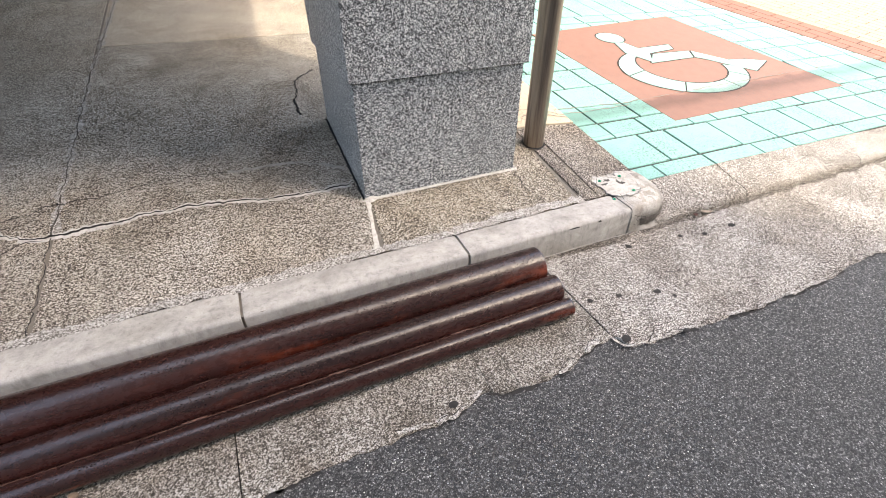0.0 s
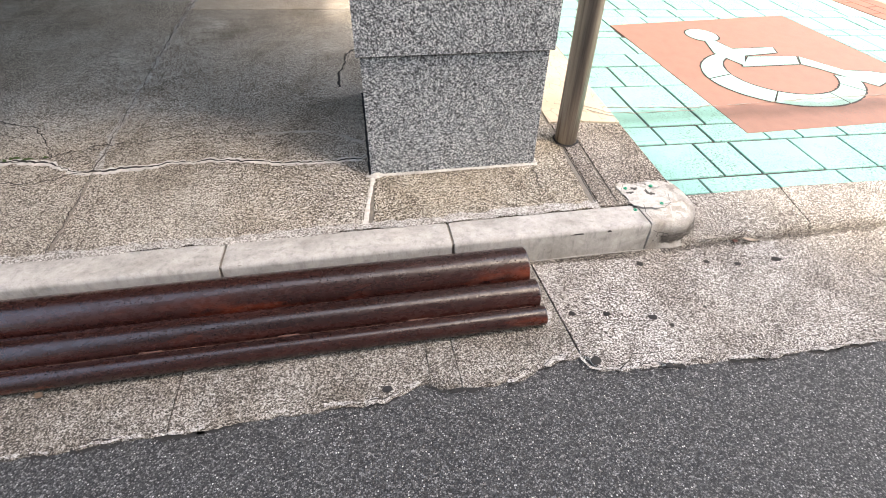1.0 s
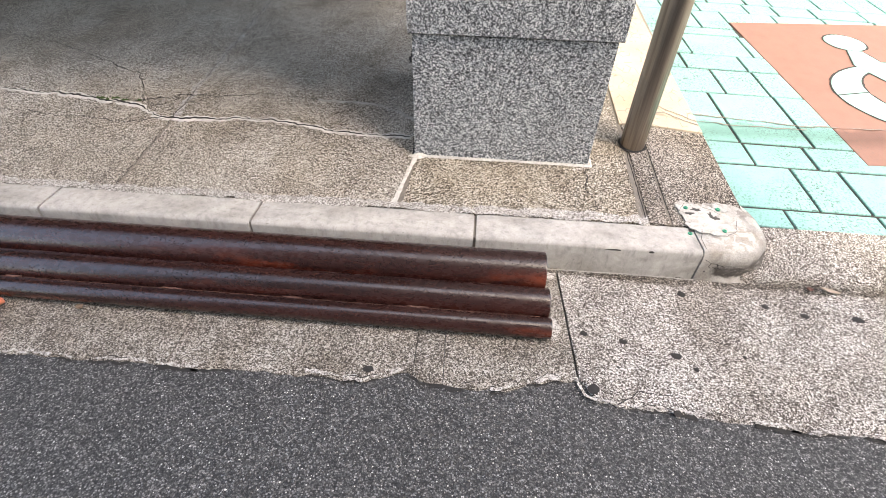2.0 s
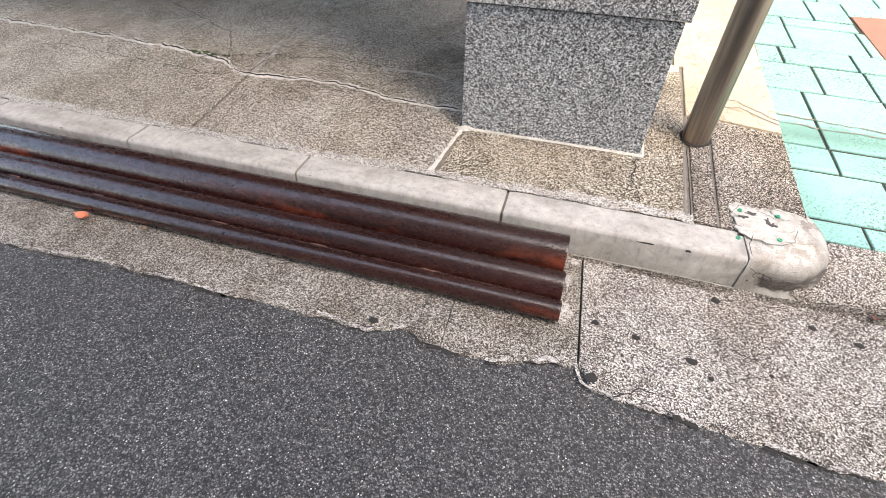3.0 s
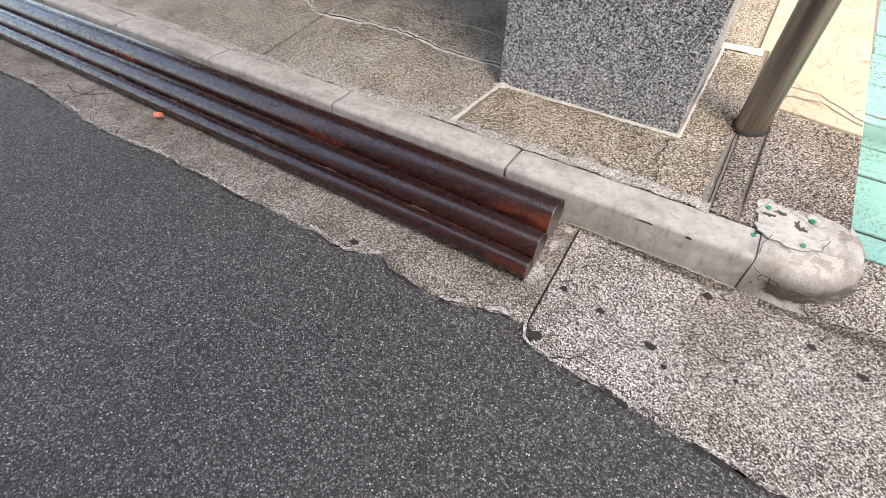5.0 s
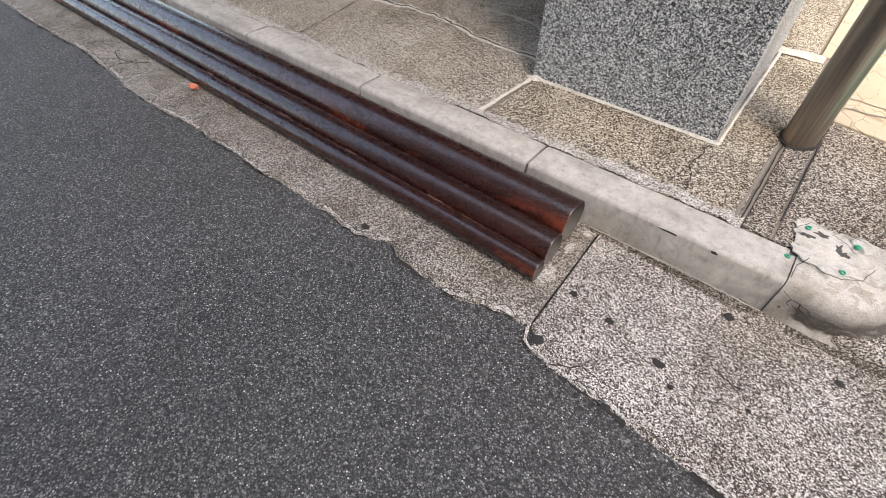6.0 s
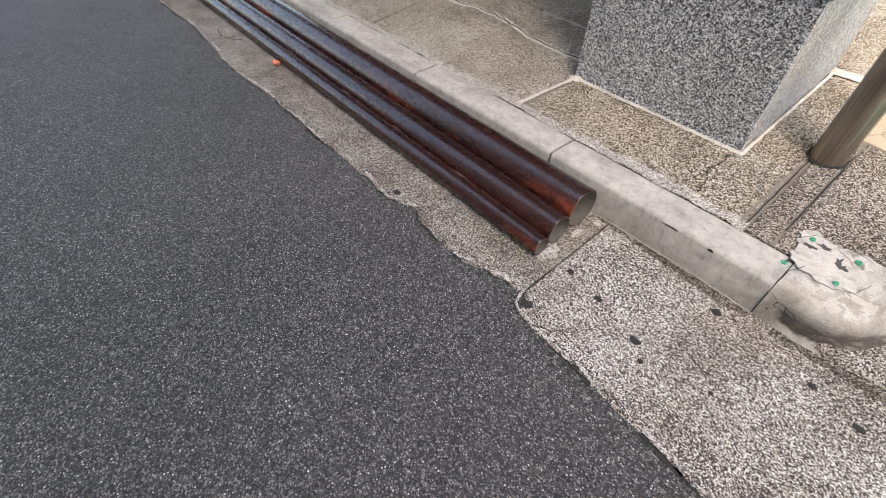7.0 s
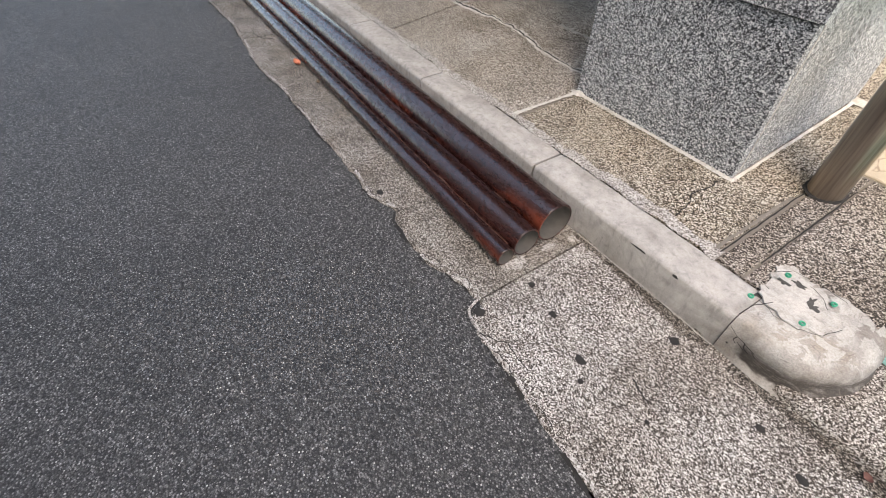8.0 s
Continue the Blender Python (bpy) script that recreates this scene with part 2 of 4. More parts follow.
def cream_material():
    m, n, l, b, pos = mat("cream_trowelled_mortar")
    big = noise_tex(n, l, pos, 3.0, 5.0, 0.6)
    col = ramp(n, l, big, [(0.3, (0.32, 0.262, 0.19)), (0.65, (0.43, 0.375, 0.295))])
    v = cells(n, l, mapping(n, l, pos, (1.0, 0.6, 1.0)), 30.0, 'DISTANCE_TO_EDGE', 0.9)
    line = ramp(n, l, v.outputs["Distance"], [(0.015, grey(1.0)), (0.05, grey(0.0))])
    gate = ramp(n, l, noise_tex(n, l, pos, 24.0, 2.0), [(0.48, grey(0.0)), (0.56, grey(1.0))])
    line = math_node(n, l, 'MULTIPLY', line, gate)
    col = mix(n, l, math_node(n, l, 'MULTIPLY', line, 0.7), col, (0.2, 0.15, 0.11))
    l.new(col, b.inputs["Base Color"])
    b.inputs["Roughness"].default_value = 0.8
    bump(n, l, b, math_node(n, l, 'SUBTRACT', noise_tex(n, l, pos, 200.0, 3.0), line), 0.5, 0.002)
    return m


def cap_material():
    """Pale hand-trowelled mortar with flaked skins, an ochre tinge and a ragged dark weathering mark round its shoulder."""
    m, n, l, b, pos = mat("stained_mortar_end")
    big = noise_tex(n, l, pos, 14.0, 6.0, 0.65, 0.6)
    col = ramp(n, l, big, [(0.38, (0.42, 0.395, 0.36)), (0.54, (0.33, 0.302, 0.27)), (0.74, (0.2, 0.178, 0.156))])
    ochre = noise_tex(n, l, pos, 7.0, 3.0, 0.5)
    col = mix(n, l, ramp(n, l, ochre, [(0.48, grey(0.0)), (0.66, grey(0.55))]), col, (0.36, 0.29, 0.205))
    skin = noise_tex(n, l, mapping(n, l, pos, (1.0, 1.0, 2.0)), 26.0, 5.0, 0.6, 0.9)
    flake = ramp(n, l, skin, [(0.5, grey(0.0)), (0.515, grey(1.0))])
    xyz = n.new("ShaderNodeSeparateXYZ")
    l.new(pos, xyz.inputs[0])
    wave = noise_tex(n, l, mapping(n, l, pos, (1.0, 1.0, 0.6)), 13.0, 5.0, 0.6)
    crest = ramp(n, l, math_node(n, l, 'MULTIPLY', math_node(n, l, 'ADD', xyz.outputs[2], math_node(n, l, 'MULTIPLY', math_node(n, l, 'SUBTRACT', wave, 0.5), 0.04)), 8.0), [(0.82, grey(0.0)), (0.87, grey(0.7))])
    col = mix(n, l, math_node(n, l, 'MULTIPLY', flake, crest), col, (0.52, 0.495, 0.455))
    z = math_node(n, l, 'ADD', xyz.outputs[2], math_node(n, l, 'MULTIPLY', math_node(n, l, 'SUBTRACT', wave, 0.5), 0.05))
    z = math_node(n, l, 'SUBTRACT', z, math_node(n, l, 'MULTIPLY', xyz.outputs[1], 0.16))
    band = ramp(n, l, math_node(n, l, 'MULTIPLY', z, 8.0), [(0.26, grey(0.0)), (0.31, grey(0.95)), (0.5, grey(0.9)), (0.68, grey(0.35)), (0.8, grey(0.0))])
    along = ramp(n, l, math_node(n, l, 'ADD', xyz.outputs[0], math_node(n, l, 'MULTIPLY', math_node(n, l, 'SUBTRACT', wave, 0.5), 0.1)), [(0.605, grey(0.0)), (0.635, grey(1.0))])
    streaks = noise_tex(n, l, mapping(n, l, pos, (1.0, 1.0, 4.0)), 28.0, 6.0, 0.7, 0.5)
    band = math_node(n, l, 'MULTIPLY', math_node(n, l, 'MULTIPLY', band, along), ramp(n, l, streaks, [(0.32, grey(0.6)), (0.5, grey(1.0))]))
    col = mix(n, l, band, col, (0.05, 0.042, 0.036))
    v = cells(n, l, mapping(n, l, pos, (1.0, 0.8, 1.0)), 42.0, 'DISTANCE_TO_EDGE', 0.95)
    line = ramp(n, l, v.outputs["Distance"], [(0.012, grey(1.0)), (0.045, grey(0.0))])
    line = math_node(n, l, 'MULTIPLY', line, ramp(n, l, noise_tex(n, l, pos, 30.0, 2.0), [(0.54, grey(0.0)), (0.64, grey(0.5))]))
    col = mix(n, l, line, col, (0.16, 0.14, 0.12))
    fine = noise_tex(n, l, pos, 300.0, 3.0, 0.7)
    col = mix(n, l, 0.7, col, ramp(n, l, fine, [(0.3, grey(0.6)), (0.6, grey(1.05))]), 'MULTIPLY')
    l.new(col, b.inputs["Base Color"])
    b.inputs["Roughness"].default_value = 0.9
    b.inputs["Specular IOR Level"].default_value = 0.2
    h = math_node(n, l, 'ADD', math_node(n, l, 'ADD', fine, math_node(n, l, 'MULTIPLY', big, 3.0)), math_node(n, l, 'MULTIPLY', math_node(n, l, 'MULTIPLY', flake, crest), 0.8))
    bump(n, l, b, math_node(n, l, 'SUBTRACT', h, line), 0.7, 0.002)
    return m


ASPHALT = asphalt_material()
GRANITE = granite_material()
SLAB = aggregate("exposed_aggregate_slab", 0.003, [(0.142, 0.12, 0.0978), (0.275, 0.241, 0.201), (0.38, 0.342, 0.29), (0.484, 0.443, 0.385), (0.665, 0.622, 0.56)],
                 (0.055, 0.044, 0.035), 0.45, 0.65, (0.66, 0.59, 0.5))
# Finer concrete, lightened so the sunlit patch behind the pillar reads brighter.
SLAB_PALE = aggregate("fine_concrete_sunlit_tone", 0.0026, [(0.3, 0.258, 0.207), (0.4, 0.35, 0.287), (0.47, 0.415, 0.345), (0.54, 0.482, 0.405), (0.66, 0.6, 0.52)],
                      (0.16, 0.13, 0.1), 0.35, 0.6, (0.7, 0.62, 0.52))
SLAB_MOSSY = aggregate("exposed_aggregate_slab_yellowed", 0.0031, [(0.114, 0.094, 0.0693), (0.237, 0.199, 0.149), (0.342, 0.296, 0.231), (0.446, 0.399, 0.328), (0.646, 0.598, 0.518)],
                       (0.04, 0.031, 0.021), 0.5, 0.65, (0.64, 0.57, 0.48), patch=4.0)
SLAB_DARK = aggregate("exposed_aggregate_slab_dark", 0.0032, [(0.085, 0.069, 0.056), (0.17, 0.143, 0.118), (0.25, 0.215, 0.182), (0.33, 0.29, 0.25), (0.55, 0.505, 0.45)],
                      (0.03, 0.025, 0.02), 0.6, 0.65, (0.64, 0.58, 0.52), patch=5.0)
GUTTER = aggregate("weathered_gutter_concrete", 0.0029, [(0.14, 0.121, 0.106), (0.25, 0.224, 0.199), (0.33, 0.302, 0.273), (0.43, 0.4, 0.367), (0.72, 0.69, 0.645)],
                   (0.05, 0.041, 0.034), 0.5, 0.7, (0.6, 0.54, 0.48), patch=2.5)
GUTTER_DULL = aggregate("dull_gutter_concrete", 0.0031, [(0.12, 0.102, 0.083), (0.19, 0.166, 0.139), (0.25, 0.221, 0.19), (0.31, 0.279, 0.244), (0.5, 0.466, 0.42)],
                        (0.055, 0.046, 0.037), 0.45, 0.9, (0.52, 0.46, 0.39), patch=4.5)
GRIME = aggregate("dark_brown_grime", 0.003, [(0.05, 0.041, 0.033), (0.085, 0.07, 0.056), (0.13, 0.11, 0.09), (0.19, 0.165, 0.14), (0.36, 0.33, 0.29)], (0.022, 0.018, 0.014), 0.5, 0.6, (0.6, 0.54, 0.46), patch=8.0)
ROUGH_MORTAR = aggregate("rough_bedding_mortar", 0.0034, [(0.26, 0.24, 0.215), (0.36, 0.335, 0.305), (0.43, 0.4, 0.37), (0.5, 0.47, 0.435), (0.62, 0.59, 0.55)], (0.13, 0.115, 0.1), 0.3, 0.5, (0.75, 0.7, 0.66), patch=6.0)
KERB = smooth_concrete("smooth_kerb_concrete", (0.42, 0.393, 0.362), (0.22, 0.198, 0.173), 0.85, 11.0)
MORTAR = smooth_concrete("pale_patched_mortar", (0.44, 0.41, 0.37), (0.24, 0.21, 0.18), 0.85, 30.0, 0.7)
CAP = cap_material()
PLASTER = smooth_concrete("flaking_white_plaster", (0.5, 0.475, 0.435), (0.3, 0.268, 0.23), 0.8, 38.0, 0.75)
WHITE_MORTAR = smooth_concrete("white_mortar", (0.58, 0.55, 0.5), (0.32, 0.28, 0.23), 0.85, 45.0, 0.7)
PIPE = pipe_material()
PIPE_INSIDE = plain("dusty_grey_pipe_inside", (0.11, 0.1, 0.088), 0.85, 0.0, 0.5, 40.0)
WELD = plain("rusty_weld", (0.1, 0.045, 0.03), 0.75, 0.0, 0.6, 90.0, 0.001)
POLE = steel_pole_material()
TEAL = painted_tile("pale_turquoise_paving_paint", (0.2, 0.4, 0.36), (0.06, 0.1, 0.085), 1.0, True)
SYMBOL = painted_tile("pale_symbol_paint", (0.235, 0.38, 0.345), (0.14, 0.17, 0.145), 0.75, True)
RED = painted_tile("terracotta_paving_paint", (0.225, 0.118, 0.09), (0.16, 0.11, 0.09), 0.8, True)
BRICK = painted_tile("reddish_brown_paver", (0.22, 0.1, 0.066), (0.16, 0.1, 0.078), 0.5)
BEIGE = painted_tile("beige_paver", (0.345, 0.26, 0.178), (0.24, 0.185, 0.14), 0.5)
CREAM = cream_material()
DARK = plain("dark_joint_dirt", (0.024, 0.021, 0.019), 0.95, 0.0, 0.5, 60.0, 0.001)
CHIP = plain("dark_grey_chipped_mortar", (0.075, 0.07, 0.064), 0.95, 0.0, 0.6, 150.0, 0.001)
DIRT = plain("packed_dark_dirt", (0.1, 0.087, 0.074), 0.95, 0.0, 0.7, 160.0, 0.002)
JOINT = plain("grey_brown_joint_mortar", (0.2, 0.175, 0.15), 0.95, 0.0, 0.5, 60.0, 0.001)
GREEN = plain("green_plastic", (0.02, 0.3, 0.17), 0.45, 0.0, 0.25, 200.0)
LEAF = plain("dry_orange_leaf", (0.6, 0.2, 0.11), 0.6, 0.0, 0.4, 120.0)
PALE_LEAF = plain("pale_dry_leaf", (0.4, 0.33, 0.26), 0.7, 0.0, 0.4, 120.0)
BROWN_LEAF = plain("brown_leaf", (0.16, 0.11, 0.075), 0.75, 0.0, 0.5, 120.0)
DULL_LEAF = plain("dull_red_leaf", (0.14, 0.06, 0.045), 0.7, 0.0, 0.5, 120.0)
MOSS = plain("moss", (0.07, 0.1, 0.03), 0.95, 0.0, 0.6, 200.0, 0.002)
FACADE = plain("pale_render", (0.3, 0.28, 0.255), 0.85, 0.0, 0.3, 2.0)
# Unseen surfaces, kept dark so little light bounces under the roof.
DARK_FACADE = plain("dark_unseen_wall", (0.1, 0.095, 0.09), 0.85, 0.0, 0.3, 2.0)
SOFFIT = plain("dark_unseen_soffit", (0.06, 0.055, 0.05), 0.85, 0.0, 0.3, 2.0)


# ---- mesh helpers ----
def mesh_of(name, bm, material):
    me = bpy.data.meshes.new(name)
    bm.normal_update()
    bm.to_mesh(me)
    bm.free()
    me.materials.append(material)
    return me


def part(name, bm, material, parent=None, label=""):
    ob = new(name, mesh_of(name, bm, material))
    if parent is not None:
        ob.parent = parent
        ob.matrix_parent_inverse = parent.matrix_world.inverted()
    if label:
        ob["label"] = label
    return ob


def holder(name, at, label, category, group="", kind=""):
    ob = new(name)
    ob.empty_display_size = 0.05
    ob.matrix_world = Matrix.Translation(at)
    bpy.context.view_layer.update()
    return tagged(ob, label, category, group, kind)


def smooth(ob, angle=40):
    me = ob.data
    me.polygons.foreach_set("use_smooth", [True] * len(me.polygons))
    me.set_sharp_from_angle(angle=radians(angle))
    return ob


def box(bm, x0, x1, y0, y1, z0, z1, bevel=0.0, seg=2):
    m = Matrix.Translation(((x0 + x1) / 2, (y0 + y1) / 2, (z0 + z1) / 2)) @ Matrix.Diagonal((x1 - x0, y1 - y0, z1 - z0, 1))
    r = bmesh.ops.create_cube(bm, size=1.0, matrix=m)
    if bevel:
        es = list({e for v in r["verts"] for e in v.link_edges})
        bmesh.ops.bevel(bm, geom=es, offset=bevel, segments=seg, affect='EDGES', profile=0.5)
    return bm


def n1(x, s=1.0, seed=0.0):
    return noise.noise(Vector((x * s, seed, seed * 1.7)))


def slab_z(x, y):
    return 0.0934 + 0.155 * y


def bay_z(x, y):
    return 0.0824 - 0.029 * x + 0.148 * y


def gutter_z(x, y):
    return 0.015 + 0.02 * y


def prism(bm, outline, surface, thick, inset=0.0, up=0.0):
    """A flat stone over an outline (counter-clockwise), its top on a surface, with a small bevel."""
    k = len(outline)
    cx, cy = sum(p[0] for p in outline) / k, sum(p[1] for p in outline) / k
    rings = []
    for drop, shrink in ((thick, 0.0), (inset, 0.0), (0.0, inset)):
        ring = []
        for i, (x, y) in enumerate(outline):
            if shrink:
                ax, ay = outline[i - 1]
                bx, by = outline[(i + 1) % k]
                d1 = Vector((x - ax, y - ay)).normalized()
                d2 = Vector((bx - x, by - y)).normalized()
                nn = Vector((-d1.y - d2.y, d1.x + d2.x))
                if nn.length > 1e-6:
                    nn.normalize()
                x, y = x + nn.x * shrink * 1.2, y + nn.y * shrink * 1.2
            ring.append(bm.verts.new((x, y, surface(x, y) + up - drop)))
        rings.append(ring)
        if not inset and len(rings) == 2:
            break
    for a, b in zip(rings, rings[1:]):
        for i in range(k):
            j = (i + 1) % k
            bm.faces.new((a[i], a[j], b[j], b[i]))
    bm.faces.new(rings[-1])
    return bm


def ribbon(bm, pts, width, surface, up, rag=0.3, step=0.004, wander=0.0, seed=1.0, bulge=0.0):
    """A ragged strip along a broken line on a surface; bulge lifts its middle."""
    line = []
    for (ax, ay), (bx, by) in zip(pts, pts[1:]):
        k = max(2, int(math.hypot(bx - ax, by - ay) / step))
        line += [(ax + (bx - ax) * i / k, ay + (by - ay) * i / k) for i in range(k)]
    line.append(pts[-1])
    rows = []
    for i, (x, y) in enumerate(line):
        ax, ay = line[max(0, i - 1)]
        bx, by = line[min(len(line) - 1, i + 1)]
        d = Vector((bx - ax, by - ay)).normalized()
        nn = Vector((-d.y, d.x))
        o = wander * (n1(i * step, 18, seed) + 0.5 * n1(i * step, 60, seed + 3))
        w0 = width * 0.5 * (1 + rag * (1.2 * n1(i * step, 13, seed + 7) + 1.0 * n1(i * step, 47, seed + 8) + 1.0 * n1(i * step, 163, seed + 9)))
        w1 = width * 0.5 * (1 + rag * (1.2 * n1(i * step, 13, seed + 17) + 1.0 * n1(i * step, 47, seed + 18) + 1.0 * n1(i * step, 163, seed + 19)))
        row = []
        for s in (-max(w0, 0.0004), 0.0, max(w1, 0.0004)):
            px, py = x + nn.x * (o + s), y + nn.y * (o + s)
            row.append(bm.verts.new((px, py, surface(px, py) + up + (bulge if s == 0.0 else 0.0))))
        rows.append(row)
    for a, b in zip(rows, rows[1:]):
        bm.faces.new((a[0], b[0], b[1], a[1]))
        bm.faces.new((a[1], b[1], b[2], a[2]))
    bmesh.ops.recalc_face_normals(bm, faces=bm.faces[:])
    if sum(f.normal.z for f in bm.faces) < 0:
        bmesh.ops.reverse_faces(bm, faces=bm.faces[:])
    return bm


def blot(bm, x, y, rx, ry, surface, up, seed, k=18, rag=0.3, bulge=0.0015):
    ring = []
    for i in range(k):
        a = 2 * math.pi * i / k
        r = 1 + rag * noise.noise(Vector((math.cos(a) * 1.4, math.sin(a) * 1.4, seed * 3.7)))
        px, py = x + rx * r * math.cos(a), y + ry * r * math.sin(a)
        ring.append(bm.verts.new((px, py, surface(px, py) + up)))
    c = bm.verts.new((x, y, surface(x, y) + up + bulge))
    for i in range(k):
        bm.faces.new((ring[i], ring[(i + 1) % k], c))
    return bm


# ---- ground and road ----
bm = bmesh.new()
bmesh.ops.create_grid(bm, x_segments=40, y_segments=40, size=150, matrix=Matrix.Translation((0, 0, -0.001)))
tagged(part("ground", bm, ASPHALT), "dark grey worn asphalt road with pale specks", "road", kind="structure")

EDGE = [(-8, -0.4), (-2.2, -0.4), (-1.7, -0.375), (-1.43, -0.395), (-1.16, -0.405), (-0.95, -0.388), (-0.66, -0.385), (-0.5, -0.378), (-0.36, -0.377), (-0.23, -0.386),
        (-0.17, -0.36), (-0.128, -0.351), (-0.104, -0.369), (-0.04, -0.378), (0.07, -0.379), (0.116, -0.354), (0.162, -0.342), (0.238, -0.341), (0.251, -0.382),
        (0.38, -0.395), (0.54, -0.404), (0.68, -0.412), (0.85, -0.417), (1.05, -0.406), (1.21, -0.393), (1.27, -0.404), (1.5, -0.41), (8, -0.42)]


def gutter_edge(x):
    y = float(np.interp(x, [p[0] for p in EDGE], [p[1] for p in EDGE]))
    return y + 0.006 * n1(x, 9, 2.0) + 0.006 * n1(x, 33, 5.0) + 0.004 * n1(x, 95, 8.0)


def gutter_slab(parent, xa, xb, material, lean_a=0.0, lean_b=0.0):
    """One length of the concrete gutter; its outer edge is broken and ragged."""
    bm = bmesh.new()
    k = max(4, int((xb - xa) / (0.012 if xb < 3 and xa > -3 else 0.08)))
    cols = []
    for i in range(k + 1):
        f = i / k
        col = []
        xe = xa + (xb - xa) * f
        ye = gutter_edge(xe)
        depth = abs(n1(xe, 26, 11.0)) * 0.016 + 0.004
        for y, dz in ((-0.003, -0.05), (-0.003, 0.0), (-0.12, 0.0), (-0.24, 0.0), (ye + depth + 0.012, 0.0), (ye + depth, -0.0015), (ye, -0.006 - 0.003 * n1(xe, 60, 4.0)), (ye - 0.001, -0.03)):
            x = xe + (lean_a * (1 - f) + lean_b * f) * (-y / 0.38)
            wob = 0.0012 * noise.noise(Vector((x * 14, y * 14, 0.5)))
            col.append(bm.verts.new((x, y, gutter_z(x, y) + dz + wob)))
        cols.append(col)
    for a, b in zip(cols, cols[1:]):
        for j in range(len(a) - 1):
            bm.faces.new((a[j], a[j + 1], b[j + 1], b[j]))
    bm.faces.new(cols[0][::-1])
    bm.faces.new(cols[-1])
    bmesh.ops.recalc_face_normals(bm, faces=bm.faces[:])
    ob = part("gutter_slab", bm, material, parent)
    return smooth(ob, 50)


gutter = holder("gutter", (0, -0.2, 0), "worn pale concrete gutter with a broken edge beside the asphalt", "gutter", kind="structure")
for xa, xb, la, lb in ((-8.0, -2.035, 0, 0), (-2.03, -1.475, 0, -0.05), (-1.47, -0.662, -0.05, 0.01), (-0.659, -0.117, 0.01, -0.0), (-0.115, -0.062, 0.0, 0.012), (-0.06, 0.223, 0.012, 0.015)):
    gutter_slab(gutter, xa, xb, GUTTER_DULL, la, lb)
gutter_slab(gutter, 0.228, 1.9, GUTTER, 0.015, 0.0)
gutter_slab(gutter, 1.905, 8.0, GUTTER)

random.seed(11)
lip, gaps, fine_cracks = bmesh.new(), bmesh.new(), bmesh.new()
x = -2.7
while x < 1.9:
    length = random.uniform(0.015, 0.09)
    xs = [x + length * i / 6 for i in range(7)]
    kind = random.random()
    if kind < 0.6:
        off = random.uniform(0.003, 0.007)
        ribbon(lip, [(q, gutter_edge(q) + off) for q in xs], random.uniform(0.003, 0.009), gutter_z, -0.0008, 1.0, 0.004, 0.002, x * 3 + 40, 0.0006)
    if random.random() < 0.6:
        ribbon(gaps, [(q, gutter_edge(q) - 0.003) for q in xs], random.uniform(0.003, 0.01), lambda x_, y_: 0.0, 0.0012, 1.0, 0.004, 0.003, x * 5 + 60)
    if random.random() < 0.28:
        off = random.uniform(0.006, 0.016)
        ribbon(fine_cracks, [(q, gutter_edge(q) + off * math.sin(math.pi * (0.1 + 0.8 * i / 6))) for i, q in enumerate(xs)], 0.0014, gutter_z, 0.001, 0.9, 0.004, 0.003, x * 7 + 80)
    x += length * random.uniform(0.7, 1.5)
part("lip", lip, ROUGH_MORTAR, gutter, "pale broken edge of the gutter")
part("gap", gaps, DARK, gutter, "dark gap between gutter and asphalt")
part("crack", fine_cracks, DARK, gutter, "fine cracks along the broken edge")
for i, (pts, w) in enumerate((([(-1.62, -0.375), (-1.56, -0.33), (-1.49, -0.31), (-1.44, -0.27)], 0.003), ([(-1.64, -0.3), (-1.55, -0.33), (-1.5, -0.385)], 0.003), ([(-1.8, -0.38), (-1.78, -0.3), (-1.7, -0.26)], 0.0025), ([(0.31, -0.39), (0.36, -0.355), (0.43, -0.36)], 0.002), ([(0.55, -0.2), (0.6, -0.215)], 0.002))):
    part("crack", ribbon(bmesh.new(), pts, w, gutter_z, 0.0018, 0.9, 0.006, 0.008, 130 + i), DARK, gutter, "dark crack in the gutter")

# dark gum spots pressed on the gutter
SPOTS = [(0.266, -0.358, 0.0125), (0.355, -0.228, 0.009), (0.466, -0.257, 0.012), (0.536, -0.063, 0.010), (0.267, -0.213, 0.0085), (0.733, -0.085, 0.009), (0.945, -0.107, 0.014),
         (0.819, -0.107, 0.010), (-0.212, -0.356, 0.011), (0.428, -0.398, 0.009), (0.50, -0.29, 0.006), (0.62, -0.245, 0.005), (0.33, -0.3, 0.004)]
for i, (x, y, r) in enumerate(SPOTS):
    bm = blot(bmesh.new(), x, y, r, r * (0.75 + 0.25 * random.random()), gutter_z, 0.0016, i + 1, k=24, rag=0.28)
    tagged(part("gum_spot", bm, DARK), "flattened black gum spot stuck on the concrete gutter", "gum spot", group="gum spots on the gutter")

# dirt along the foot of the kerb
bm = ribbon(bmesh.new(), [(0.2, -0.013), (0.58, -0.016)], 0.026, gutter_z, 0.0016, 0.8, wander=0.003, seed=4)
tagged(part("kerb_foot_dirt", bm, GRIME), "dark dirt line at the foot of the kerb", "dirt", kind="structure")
bm = ribbon(bmesh.new(), [(0.2, -0.006), (0.45, -0.005), (0.58, -0.008)], 0.004, gutter_z, 0.003, 0.5, wander=0.002, seed=14, bulge=0.002)
tagged(part("kerb_foot_mortar", bm, MORTAR), "pale mortar fillet at the foot of the kerb", "mortar", kind="structure")


